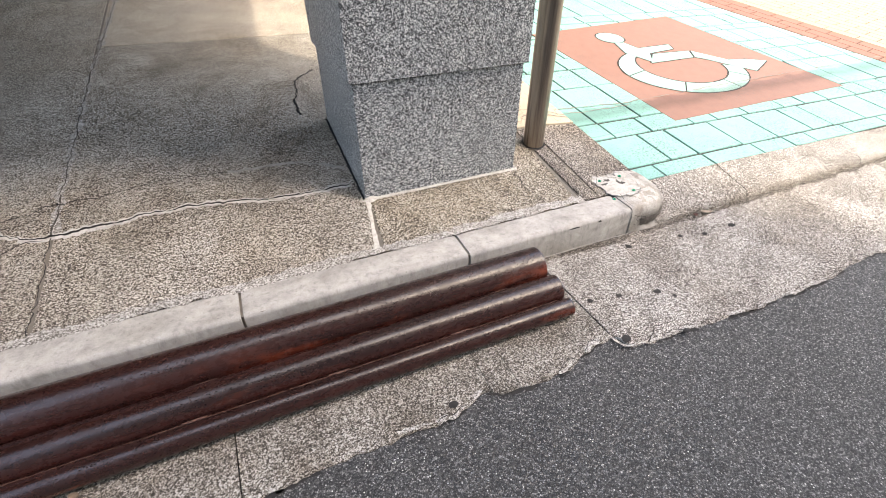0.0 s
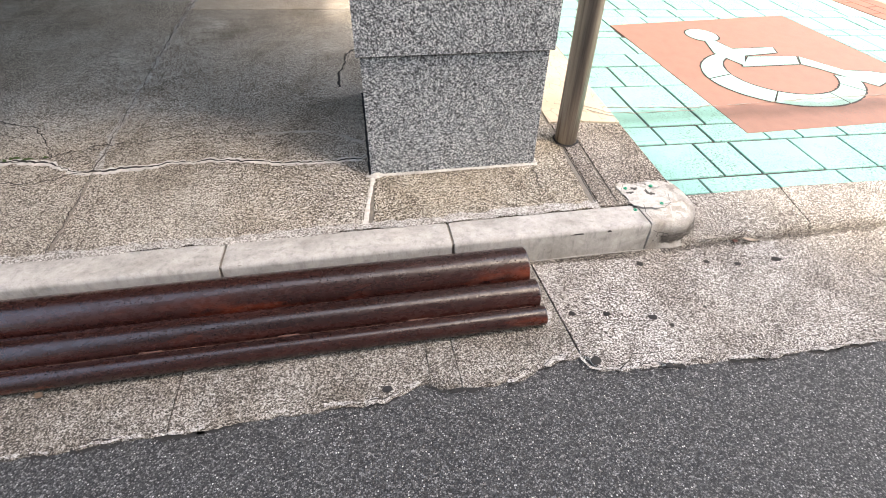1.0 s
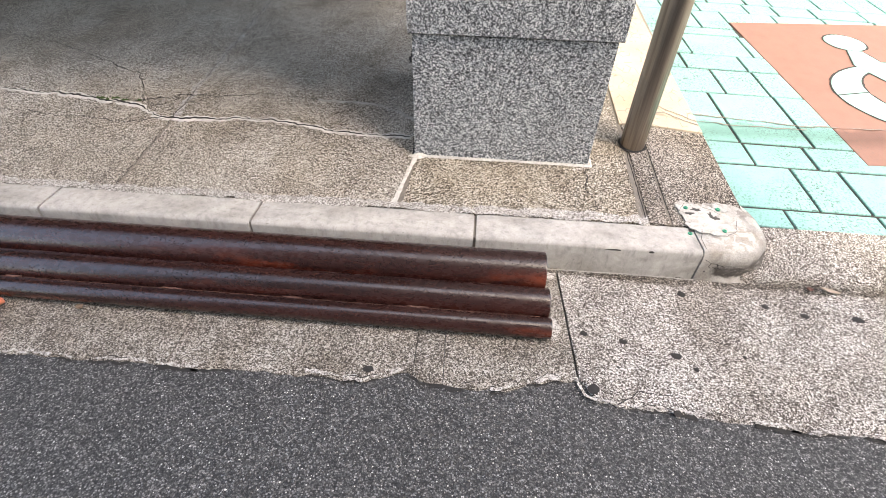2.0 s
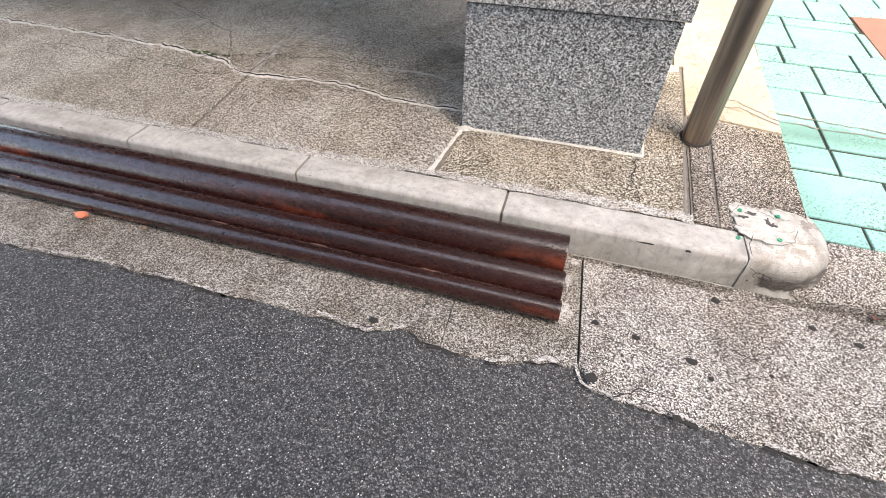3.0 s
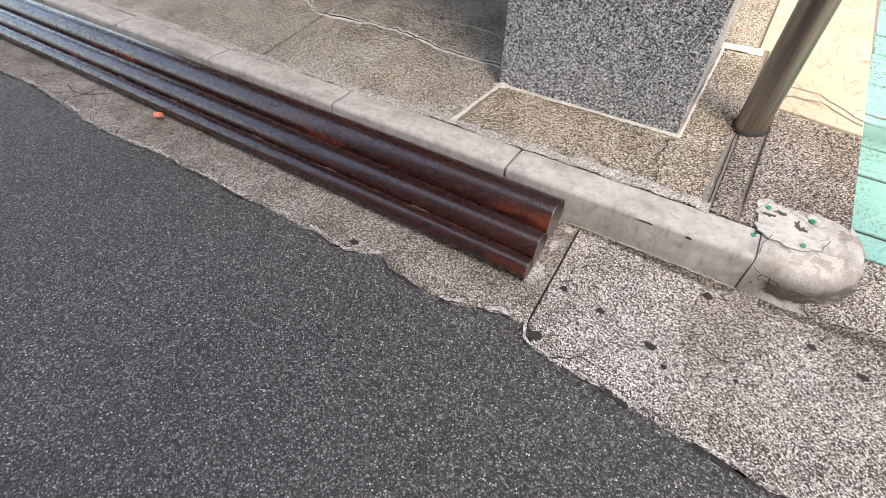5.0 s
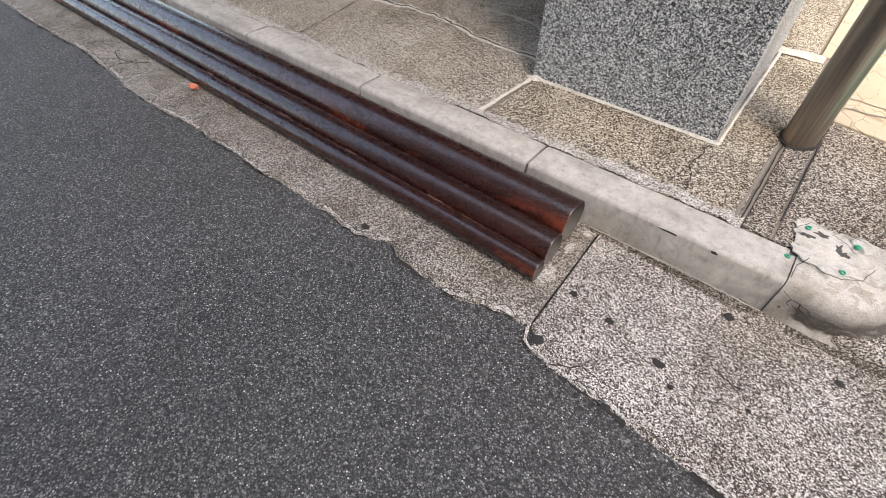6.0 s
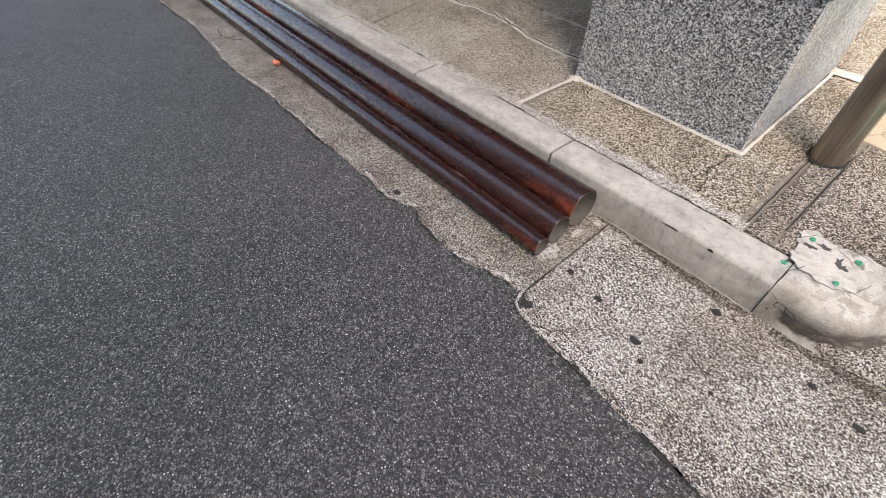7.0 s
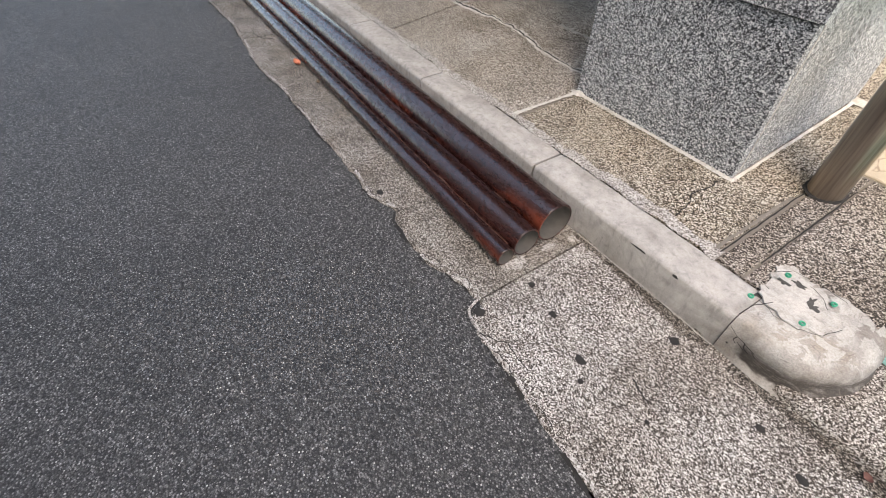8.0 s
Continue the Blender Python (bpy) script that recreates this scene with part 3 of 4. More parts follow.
for i, (x, y, rx, ry) in enumerate(((0.208, -0.03, 0.012, 0.016), (0.2, -0.205, 0.016, 0.03), (0.196, -0.1, 0.009, 0.02))):
    part("mortar_dab", blot(bmesh.new(), x, y, rx, ry, gutter_z, 0.0016, i + 31, k=30, rag=0.8, bulge=0.0012), ROUGH_MORTAR, gutter, "pale spilt mortar")


# ---- kerb ----
def kerb_block(parent, xa, xb, seed):
    bm = bmesh.new()
    prof = [(0.0, -0.05), (0.0, 0.094), (0.0022, 0.1005), (0.0075, 0.1045), (0.014, 0.106), (0.06, 0.1075), (0.092, 0.1085), (0.1, 0.1065), (0.104, 0.1), (0.104, -0.05)]
    k = max(3, int((xb - xa) / 0.02))
    cols = []
    for i in range(k + 1):
        x = xa + (xb - xa) * i / k
        end = 0.0025 if i in (0, k) else 0.0
        chip = max(0.0, n1(x, 40, seed) - 0.32) * 0.012
        col = []
        for j, (y, z) in enumerate(prof):
            c = chip if j in (1, 2, 3) else 0.0
            w = 0.0008 * noise.noise(Vector((x * 25, y * 30, seed)))
            col.append(bm.verts.new((x, y + c * 0.7 + w, z - c - (end if 1 <= j <= 8 else 0))))
        cols.append(col)
    for a, b in zip(cols, cols[1:]):
        for j in range(len(prof) - 1):
            bm.faces.new((a[j], b[j], b[j + 1], a[j + 1]))
    bm.faces.new(cols[0])
    bm.faces.new(cols[-1][::-1])
    bmesh.ops.recalc_face_normals(bm, faces=bm.faces[:])
    return smooth(part("kerb_block", bm, KERB, parent), 50)


kerb = holder("kerb", (0, 0.05, 0), "smooth pale grey concrete kerb of butted blocks", "kerb", kind="structure")
JOINTS = [-8.0, -4.2, -3.6, -2.985, -2.385, -1.79, -1.195, -0.6, 0.0, 0.583]
for i, (xa, xb) in enumerate(zip(JOINTS, JOINTS[1:])):
    kerb_block(kerb, xa + 0.0035, xb - (0.0035 if xb < 0.5 else 0.001), 3.1 * i + 0.7)
for i, (x, w, h) in enumerate(((0.36, 0.045, 0.0035), (0.452, 0.013, 0.007))):
    bm = bmesh.new()
    ring = []
    for j in range(20):
        a = 2 * math.pi * j / 20
        r = 1 + 0.5 * noise.noise(Vector((math.cos(a) * 1.5, math.sin(a) * 1.5, i * 4.1)))
        ring.append(bm.verts.new((x + 0.5 * w * r * math.cos(a), -0.0012 + 0.0011 * max(0.0, math.sin(a)), 0.0955 + 0.5 * h * r * math.sin(a))))
    bm.faces.new(ring)
    part("edge_chip", bm, DARK, kerb, "dark chip on the kerb edge")
bm = box(bmesh.new(), -8, 0.58, 0.006, 0.098, -0.05, 0.0995)
part("joint_fill", bm, JOINT, kerb, "grey brown mortar in the kerb joints")
bm = ribbon(bmesh.new(), [(-6, 0.112), (-1.85, 0.11), (-0.6, 0.108), (0, 0.113), (0.47, 0.118)], 0.03, lambda x, y: max(0.1065, slab_z(x, y)), 0.0008, 0.5, 0.004, 0.005, 21, 0.0008)
part("mortar_bed", bm, ROUGH_MORTAR, kerb, "rough pale mortar strip behind the kerb")


# ---- rounded mortar end of the kerb ----
def cap_outline():
    """The plan of the kerb's rounded end, counter-clockwise from the kerb's front face."""
    pts = [(0.584 + 0.076 * i / 8, -0.003) for i in range(8)]
    pts += [(0.66 + 0.12 * math.sin(a), 0.117 - 0.12 * math.cos(a)) for a in np.linspace(0, math.pi / 2, 16)]
    pts += [(0.65 + 0.13 * math.cos(a), 0.125 + 0.132 * math.sin(a)) for a in np.linspace(0.08, 2.5, 26)]
    pts += [(0.54, 0.185), (0.533, 0.165), (0.532, 0.145), (0.538, 0.125), (0.556, 0.112), (0.584, 0.107), (0.584, 0.07), (0.584, 0.035)]
    return [(float(x), float(y)) for x, y in pts]


def kerb_end():
    bm = bmesh.new()
    rings = []
    for lev, (s, z) in enumerate(((-0.1, 0.0), (-0.085, 0.015), (-0.05, 0.0195), (-0.012, 0.027), (0.0, 0.042), (0.002, 0.052), (-0.004, 0.058), (0.0, 0.066), (0.02, 0.077), (0.05, 0.087), (0.095, 0.0955), (0.15, 0.1015), (0.23, 0.106), (0.36, 0.1093), (0.6, 0.1115), (0.85, 0.1122))):
        ring = []
        for x, y in cap_outline():
            f = min(1.0, max(0.0, (x - 0.6) / 0.08)) if y < 0.1 else 1.0
            f = f if s < 0.03 else 0.35 + 0.65 * f
            px, py = x + (0.65 - x) * s * f, y + (0.12 - y) * s * f
            if y < 0.108:
                px = max(px, 0.584) if x > 0.586 else 0.5838
            # the foot follows the dropped kerb where the end laps on to it
            g = min(1.0, max(0.0, (px - 0.68) / 0.04)) * min(1.0, max(0.0, (py + 0.005) / 0.025)) * max(0.0, 0.028 + 0.22 * py)
            q = Vector((px * 16, py * 16, z * 16))
            w = 0.003 * noise.noise(q) + 0.002 * noise.noise(q * 3.1) + 0.001 * noise.noise(q * 9.0)
            d = Vector((px - 0.65, py - 0.12)).normalized() * (w if x > 0.586 else 0.0)
            z2 = z - max(0.0, z - 0.1075) * min(1.0, max(0.0, (0.625 - px) / 0.04)) * (1.0 if y < 0.108 else 0.0)
            z2 += g * (1.0 - (z - 0.015) / 0.0975)
            ring.append(bm.verts.new((px + d.x, py + d.y, z2 + max(0.0, slab_z(px, py) + 0.003 - 0.1122) * min(1.0, max(0.0, (z - 0.05) / 0.06)) + (w * 0.5 if lev > 9 else 0))))
        rings.append(ring)
    k = len(rings[0])
    for a, b in zip(rings, rings[1:]):
        for i in range(k):
            j = (i + 1) % k
            bm.faces.new((a[i], a[j], b[j], b[i]))
    bm.faces.new(rings[-1])
    return bm


cap_z = lambda x, y: max(0.1122, slab_z(x, y) + 0.003) + 0.001
end_cap = holder("kerb_end", (0.655, 0.114, 0), "rounded pale mortar end of the kerb with chips and old fixing holes", "kerb end", kind="structure")
smooth(part("mortar_body", kerb_end(), CAP, end_cap), 60)
# a thin ragged skin of plaster round the old fixings
random.seed(23)
for px, py, pr in ((0.632, 0.128, 0.062), (0.588, 0.168, 0.03), (0.675, 0.176, 0.02)):
    ring = []
    for q in range(44):
        a = 2 * math.pi * q / 44
        r = pr * (1 + 0.28 * noise.noise(Vector((math.cos(a) * 2.2, math.sin(a) * 2.2, px * 50))) + 0.1 * random.uniform(-1, 1))
        ring.append((px + r * math.cos(a), py + r * math.sin(a)))
    part("plaster_skin", prism(bmesh.new(), ring, cap_z, 0.003, 0.0005, up=0.0012), PLASTER, end_cap, "flaking white plaster skin")
# cracks over the top, and crazing on the front
for i, (pts, w) in enumerate((
        ([(0.5835, 0.004), (0.588, 0.05), (0.604, 0.098)], 0.0022), ([(0.604, 0.098), (0.58, 0.112), (0.55, 0.12)], 0.0018),
        ([(0.585, 0.072), (0.62, 0.056), (0.66, 0.062), (0.69, 0.09), (0.7, 0.13)], 0.0016), ([(0.555, 0.15), (0.58, 0.185), (0.63, 0.195), (0.68, 0.19)], 0.0014),
        ([(0.62, 0.176), (0.65, 0.17), (0.668, 0.15)], 0.0014), ([(0.6, 0.11), (0.615, 0.125), (0.64, 0.12)], 0.0012))):
    part("crack", ribbon(bmesh.new(), pts, w * 0.65, cap_z, 0.0018, 0.9, 0.004, 0.006, 160 + i), DARK, end_cap, "fine dark crack")
for i, (pts, w) in enumerate((
        ([(0.588, 0.088), (0.606, 0.078), (0.622, 0.076), (0.645, 0.066)], 0.0016), ([(0.606, 0.078), (0.603, 0.066), (0.61, 0.06)], 0.002),
        ([(0.622, 0.076), (0.626, 0.063), (0.638, 0.058)], 0.0014), ([(0.612, 0.066), (0.628, 0.06)], 0.0012), ([(0.598, 0.047), (0.601, 0.049)], 0.004), ([(0.64, 0.066), (0.655, 0.054)], 0.0014))):
    bm = ribbon(bmesh.new(), pts, w, lambda x_, y_: 0.0, 0.0, 0.9, 0.004, 0.003, 170 + i)
    for v in bm.verts:
        v.co = (v.co.x, -0.0068 if v.co.x < 0.63 else -0.0068 + 0.15 * (v.co.x - 0.63), v.co.y)
    bmesh.ops.recalc_face_normals(bm, faces=bm.faces[:])
    part("crack", bm, DARK, end_cap, "fine dark crazing")
for i, (x, y, rx, ry) in enumerate(((0.575, 0.09, 0.010, 0.012), (0.586, 0.146, 0.011, 0.006), (0.606, 0.163, 0.016, 0.006), (0.648, 0.134, 0.011, 0.009), (0.64, 0.142, 0.006, 0.012))):
    part("chip", blot(bmesh.new(), x, y, rx * 0.95, ry * 0.95, cap_z, 0.0026 if x > 0.58 else -0.006, i * 2.3 + 1, k=30, rag=1.1, bulge=0.0008), CHIP, end_cap, "dark chipped patch")


def wall_plug(x, y, z):
    bm = bmesh.new()
    ring = []
    for r, dz in ((0.0058, -0.004), (0.0058, 0.0012), (0.0046, 0.002), (0.0028, 0.0012), (0.0026, -0.004)):
        ring.append([bm.verts.new((x + r * math.cos(2 * math.pi * i / 14), y + r * math.sin(2 * math.pi * i / 14), z + dz)) for i in range(14)])
    for a, b in zip(ring, ring[1:]):
        for i in range(14):
            j = (i + 1) % 14
            bm.faces.new((a[i], a[j], b[j], b[i]))
    bm.faces.new(ring[-1])
    return tagged(smooth(part("wall_plug", bm, GREEN)), "green plastic wall plug set in the mortar kerb end", "wall plug", group="wall plugs in the kerb end")


for x, y in ((0.568, 0.073), (0.58, 0.168), (0.667, 0.169), (0.658, 0.084)):
    wall_plug(x, y, cap_z(x, y) + 0.003 if x > 0.57 else 0.1085)

# ---- dropped kerb along the parking bay ----
dropped = holder("dropped_kerb", (1.5, 0.08, 0), "rough speckled concrete dropped kerb beside the parking bay", "kerb", kind="structure")
DJ = [0.70, 1.148, 1.825, 2.5, 3.18, 3.86, 4.54, 8.0]
for i, (xa, xb) in enumerate(zip(DJ, DJ[1:])):
    bm = bmesh.new()
    prof = [(0.002, -0.05), (-0.002, 0.03), (0.004, 0.041), (0.018, 0.047), (0.09, 0.064), (0.158, 0.083), (0.163, 0.079), (0.163, -0.05)]
    k = max(4, int((xb - xa) / 0.03))
    cols = []
    for c in range(k + 1):
        x = xa + 0.002 + (xb - xa - 0.004) * c / k
        sink = 0.029 * max(0.0, x - 1.2)
        cols.append([bm.verts.new((x, y + 0.003 * n1(x, 30, i + j), z - (sink * min(1, y / 0.16) if z > 0.05 else 0) + 0.0015 * n1(x, 40, j * 3.0 + i))) for j, (y, z) in enumerate(prof)])
    for a, b in zip(cols, cols[1:]):
        for j in range(len(prof) - 1):
            bm.faces.new((a[j], b[j], b[j + 1], a[j + 1]))
    bm.faces.new(cols[0])
    bm.faces.new(cols[-1][::-1])
    bmesh.ops.recalc_face_normals(bm, faces=bm.faces[:])
    smooth(part("kerb_block", bm, GUTTER, dropped), 50)
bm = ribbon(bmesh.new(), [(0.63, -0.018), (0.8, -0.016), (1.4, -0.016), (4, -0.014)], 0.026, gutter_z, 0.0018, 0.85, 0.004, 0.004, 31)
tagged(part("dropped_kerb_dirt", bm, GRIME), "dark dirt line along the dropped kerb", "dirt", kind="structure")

# ---- paving inside the kerb ----
paving = holder("paving", (0, 0.6, 0.1), "brown exposed aggregate paving slabs, cracked and stained", "paving", kind="structure")
PANELS = [
    ([(-8, 0.106), (-1.046, 0.106), (-1.046, 8), (-8, 8)], SLAB),
    ([(-1.036, 0.106), (-0.226, 0.106), (-0.2, 0.33), (-0.2, 0.86), (0.43, 0.865), (0.43, 1.69), (-1.036, 1.77)], SLAB),
    ([(-1.036, 1.777), (0.43, 1.697), (0.43, 8), (-1.036, 8)], SLAB_PALE),
    ([(-0.21, 0.106), (0.458, 0.106), (0.458, 0.822), (-0.19, 0.822), (-0.19, 0.33)], SLAB_MOSSY),
    ([(0.472, 0.106), (0.527, 0.106), (0.527, 0.56), (0.472, 0.56)], SLAB_DARK),
    ([(0.534, 0.106), (0.742, 0.106), (0.735, 0.53), (0.534, 0.565)], SLAB_DARK),
    ([(0.437, 0.865), (0.466, 0.865), (0.466, 0.566), (0.534, 0.572), (0.735, 0.538), (0.715, 1.4), (0.715, 8), (0.437, 8)], CREAM),
]
for outline, material in PANELS:
    part("paving_slab", prism(bmesh.new(), outline, slab_z, 0.12, 0.002, up=(0.002 if material is CREAM else 0.0)), material, paving)
bm = prism(bmesh.new(), [(-7.9, 0.107), (0.73, 0.107), (0.73, 7.9), (-7.9, 7.9)], slab_z, 0.1, 0.0, up=-0.004)
part("joint_bed", bm, JOINT, paving, "grey brown joint filling")
bm = ribbon(bmesh.new(), [(-0.231, 0.118), (-0.197, 0.33)], 0.012, slab_z, 0.0015, 0.5, 0.006, 0.003, 41, 0.001)
part("mortar_joint", bm, WHITE_MORTAR, paving, "whitish mortar joint")
bm = ribbon(bmesh.new(), [(0.33, 0.843), (0.452, 0.843)], 0.042, slab_z, 0.002, 0.15, 0.004, 0.002, 43, 0.001)
part("mortar_joint", bm, WHITE_MORTAR, paving, "whitish mortar joint")
bm = ribbon(bmesh.new(), [(0.452, 0.118), (0.456, 0.38)], 0.009, slab_z, 0.001, 0.5, 0.004, 0.002, 45, 0.0005)
part("mortar_joint", bm, JOINT, paving)
bm = ribbon(bmesh.new(), [(0.464, 0.118), (0.464, 0.41)], 0.003, slab_z, 0.0012, 0.3, 0.004, 0.002, 46)
part("crack", bm, DARK, paving)
bm = ribbon(bmesh.new(), [(0.531, 0.16), (0.531, 0.5)], 0.003, slab_z, 0.0012, 0.3, 0.004, 0.002, 47)
part("crack", bm, DARK, paving)

# the long crack with its pale edges, the hair cracks and the joint
LONG = [(-4.0, 0.66), (-2.4, 0.6), (-1.494, 0.564), (-1.22, 0.523), (-1.06, 0.452), (-0.9, 0.462), (-0.732, 0.474), (-0.55, 0.445), (-0.36, 0.422), (-0.209, 0.426)]
bm = ribbon(bmesh.new(), LONG, 0.024, slab_z, 0.0012, 0.6, 0.004, 0.012, 51, 0.0015)
part("crack_edge", bm, WHITE_MORTAR, paving, "pale crumbled edge of a crack")
bm = ribbon(bmesh.new(), LONG, 0.0058, slab_z, 0.0035, 1.0, 0.004, 0.0125, 51)
part("crack", bm, DARK, paving, "dark open crack")
for i, (pts, w) in enumerate((
        ([(-1.3, 0.53), (-1.19, 0.545), (-1.077, 0.593), (-0.93, 0.6), (-0.775, 0.629), (-0.58, 0.612)], 0.0028),
        ([(-0.161, 1.282), (-0.264, 1.195), (-0.27, 1.1), (-0.285, 1.019), (-0.296, 0.905)], 0.007),
        ([(0.327, 0.31), (0.318, 0.24), (0.34, 0.136)], 0.003),
        ([(-1.04, 0.118), (-1.041, 0.45)], 0.0018),
        ([(-2.6, 1.2), (-2.2, 1.05), (-1.7, 0.9), (-1.3, 0.72), (-1.19, 0.545)], 0.003),
        ([(-1.06, 0.45), (-1.2, 0.42), (-1.5, 0.44), (-2.0, 0.47)], 0.0025))):
    part("crack", ribbon(bmesh.new(), pts, w, slab_z, 0.0022, 0.9, 0.004, 0.012, 60 + i), DARK, paving)
bm = ribbon(bmesh.new(), [(-0.58, 0.612), (-0.38, 0.605), (-0.3, 0.57), (-0.219, 0.52)], 0.012, slab_z, 0.0015, 0.7, 0.006, 0.01, 71, 0.001)
part("crack_edge", bm, MORTAR, paving, "pale crumbled edge of a crack")
bm = ribbon(bmesh.new(), [(-1.041, 0.46), (-1.04, 1.4), (-1.0, 2.5), (-1.0, 4)], 0.02, slab_z, 0.0014, 0.8, 0.005, 0.005, 73, 0.0006)
part("mortar_joint", bm, ROUGH_MORTAR, paving, "crumbled pale mortar joint")
bm = ribbon(bmesh.new(), [(-1.041, 0.46), (-1.04, 1.4), (-1.0, 2.5), (-1.0, 4)], 0.0035, slab_z, 0.003, 1.0, 0.005, 0.007, 74)
part("crack", bm, DIRT, paving, "dirt-filled crack")


# ---- granite pillar ----
def pillar():
    ob = holder("pillar", (0.067, 0.6, 0.14), "square pillar clad in speckled grey granite panels", "pillar")
    x0, x1, y0, y1 = -0.2, 0.333, 0.336, 0.852
    part("core", box(bmesh.new(), x0 + 0.03, x1 - 0.03, y0 + 0.03, y1 - 0.03, 0.08, 2.2), MORTAR, ob)
    for g, za, zb in ((0.0, 0.09, 0.499), (0.011, 0.503, 1.25), (0.011, 1.254, 1.78), (0.011, 1.784, 2.2)):
        a, b, c, d = x0 - g, x1 + g, y0 - g, y1 + g
        part("front_panel", box(bmesh.new(), a, b, c, c + 0.025, za, zb, 0.0012, 1), GRANITE, ob)
        part("back_panel", box(bmesh.new(), a, b, d - 0.025, d, za, zb, 0.0012, 1), GRANITE, ob)
        part("side_panel", box(bmesh.new(), b - 0.026, b - 0.0005, c + 0.0262, d - 0.0262, za, zb, 0.0012, 1), GRANITE, ob)
        part("side_panel", box(bmesh.new(), a + 0.0005, a + 0.026, c + 0.0262, d - 0.0262, za, zb, 0.0012, 1), GRANITE, ob)
    m = 0.006
    bm = ribbon(bmesh.new(), [(x0 + 0.03, y0 - m), (x1 + m, y0 - m), (x1 + m, 0.82)], 0.011, slab_z, 0.002, 0.3, 0.006, 0.001, 81, 0.005)
    part("sealant", bm, WHITE_MORTAR, ob, "white mortar bead round the foot")
    part("corner_bead", box(bmesh.new(), x1 - 0.003, x1 + 0.0008, y0 + 0.0245, y0 + 0.0285, 0.14, 0.498), WHITE_MORTAR, ob, "white sealant in the corner joint")
    bm = blot(bmesh.new(), x0 + 0.014, y0 - 0.004, 0.024, 0.012, slab_z, 0.002, 4, rag=0.6, bulge=0.01)
    part("sealant", bm, WHITE_MORTAR, ob, "white mortar lump at the foot")
    bm = ribbon(bmesh.new(), [(x0 - 0.004, y0), (x0 - 0.004, 0.85)], 0.008, slab_z, 0.002, 0.6, 0.006, 0.001, 83)
    part("foot_joint", bm, DARK, ob)


pillar()


# ---- steel pole ----
def pole():
    x, y, r = 0.488, 0.452, 0.038
    ob = holder("pole", (x, y, slab_z(x, y)), "brownish stainless steel pole with painted reflections, set in the paving", "pole")
    bm = bmesh.new()
    rings = []
    for z in np.linspace(0.05, 2.9, 30):
        rings.append([bm.verts.new((x + r * math.cos(2 * math.pi * i / 40), y + r * math.sin(2 * math.pi * i / 40), z)) for i in range(40)])
    for a, b in zip(rings, rings[1:]):
        for i in range(40):
            j = (i + 1) % 40
            bm.faces.new((a[i], a[j], b[j], b[i]))
    bm.faces.new(rings[-1])
    smooth(part("tube", bm, POLE, ob), 60)
    bm = bmesh.new()
    ring0, ring1 = [], []
    for i in range(48):
        a = 2 * math.pi * i / 48
        o = 0.006 + 0.005 * noise.noise(Vector((math.cos(a) * 3, math.sin(a) * 3, 2)))
        px, py = x + (r - 0.002) * math.cos(a), y + (r - 0.002) * math.sin(a)
        qx, qy = x + (r + o) * math.cos(a), y + (r + o) * math.sin(a)
        ring0.append(bm.verts.new((px, py, slab_z(px, py) + 0.006)))
        ring1.append(bm.verts.new((qx, qy, slab_z(qx, qy) + 0.0025)))
    for i in range(48):
        j = (i + 1) % 48
        bm.faces.new((ring1[i], ring1[j], ring0[j], ring0[i]))
    part("foot_dirt", bm, DARK, ob, "dark dirt round the foot")


pole()


# ---- ramp of three steel pipes in the gutter ----
def tube(bm, x0, x1, y, z, r, wall, k=48, rows=60):
    def ring(x, rad):
        out = []
        for i in range(k):
            a = 2 * math.pi * i / k
            out.append(bm.verts.new((x, y + rad * math.cos(a), z + rad * math.sin(a))))
        return out
    outer = [ring(x0 + (x1 - 0.001 - x0) * i / rows, r) for i in range(rows)] + [ring(x1 - 0.004, r), ring(x1 - 0.001, r), ring(x1, r - 0.0008)]
    inner = [ring(x1, r - wall), ring(x1 - 0.15, r - wall), ring(x1 - 0.6, r - wall)]
    allr = outer + inner
    for n_, (a, b) in enumerate(zip(allr, allr[1:])):
        for i in range(k):
            j = (i + 1) % k
            f = bm.faces.new((a[i], b[i], b[j], a[j]))
            f.material_index = 1 if n_ > rows + 2 else 0
    f = bm.faces.new(allr[-1])
    f.material_index = 1
    bm.faces.new(allr[0])
    bmesh.ops.recalc_face_normals(bm, faces=bm.faces[:])
    return bm


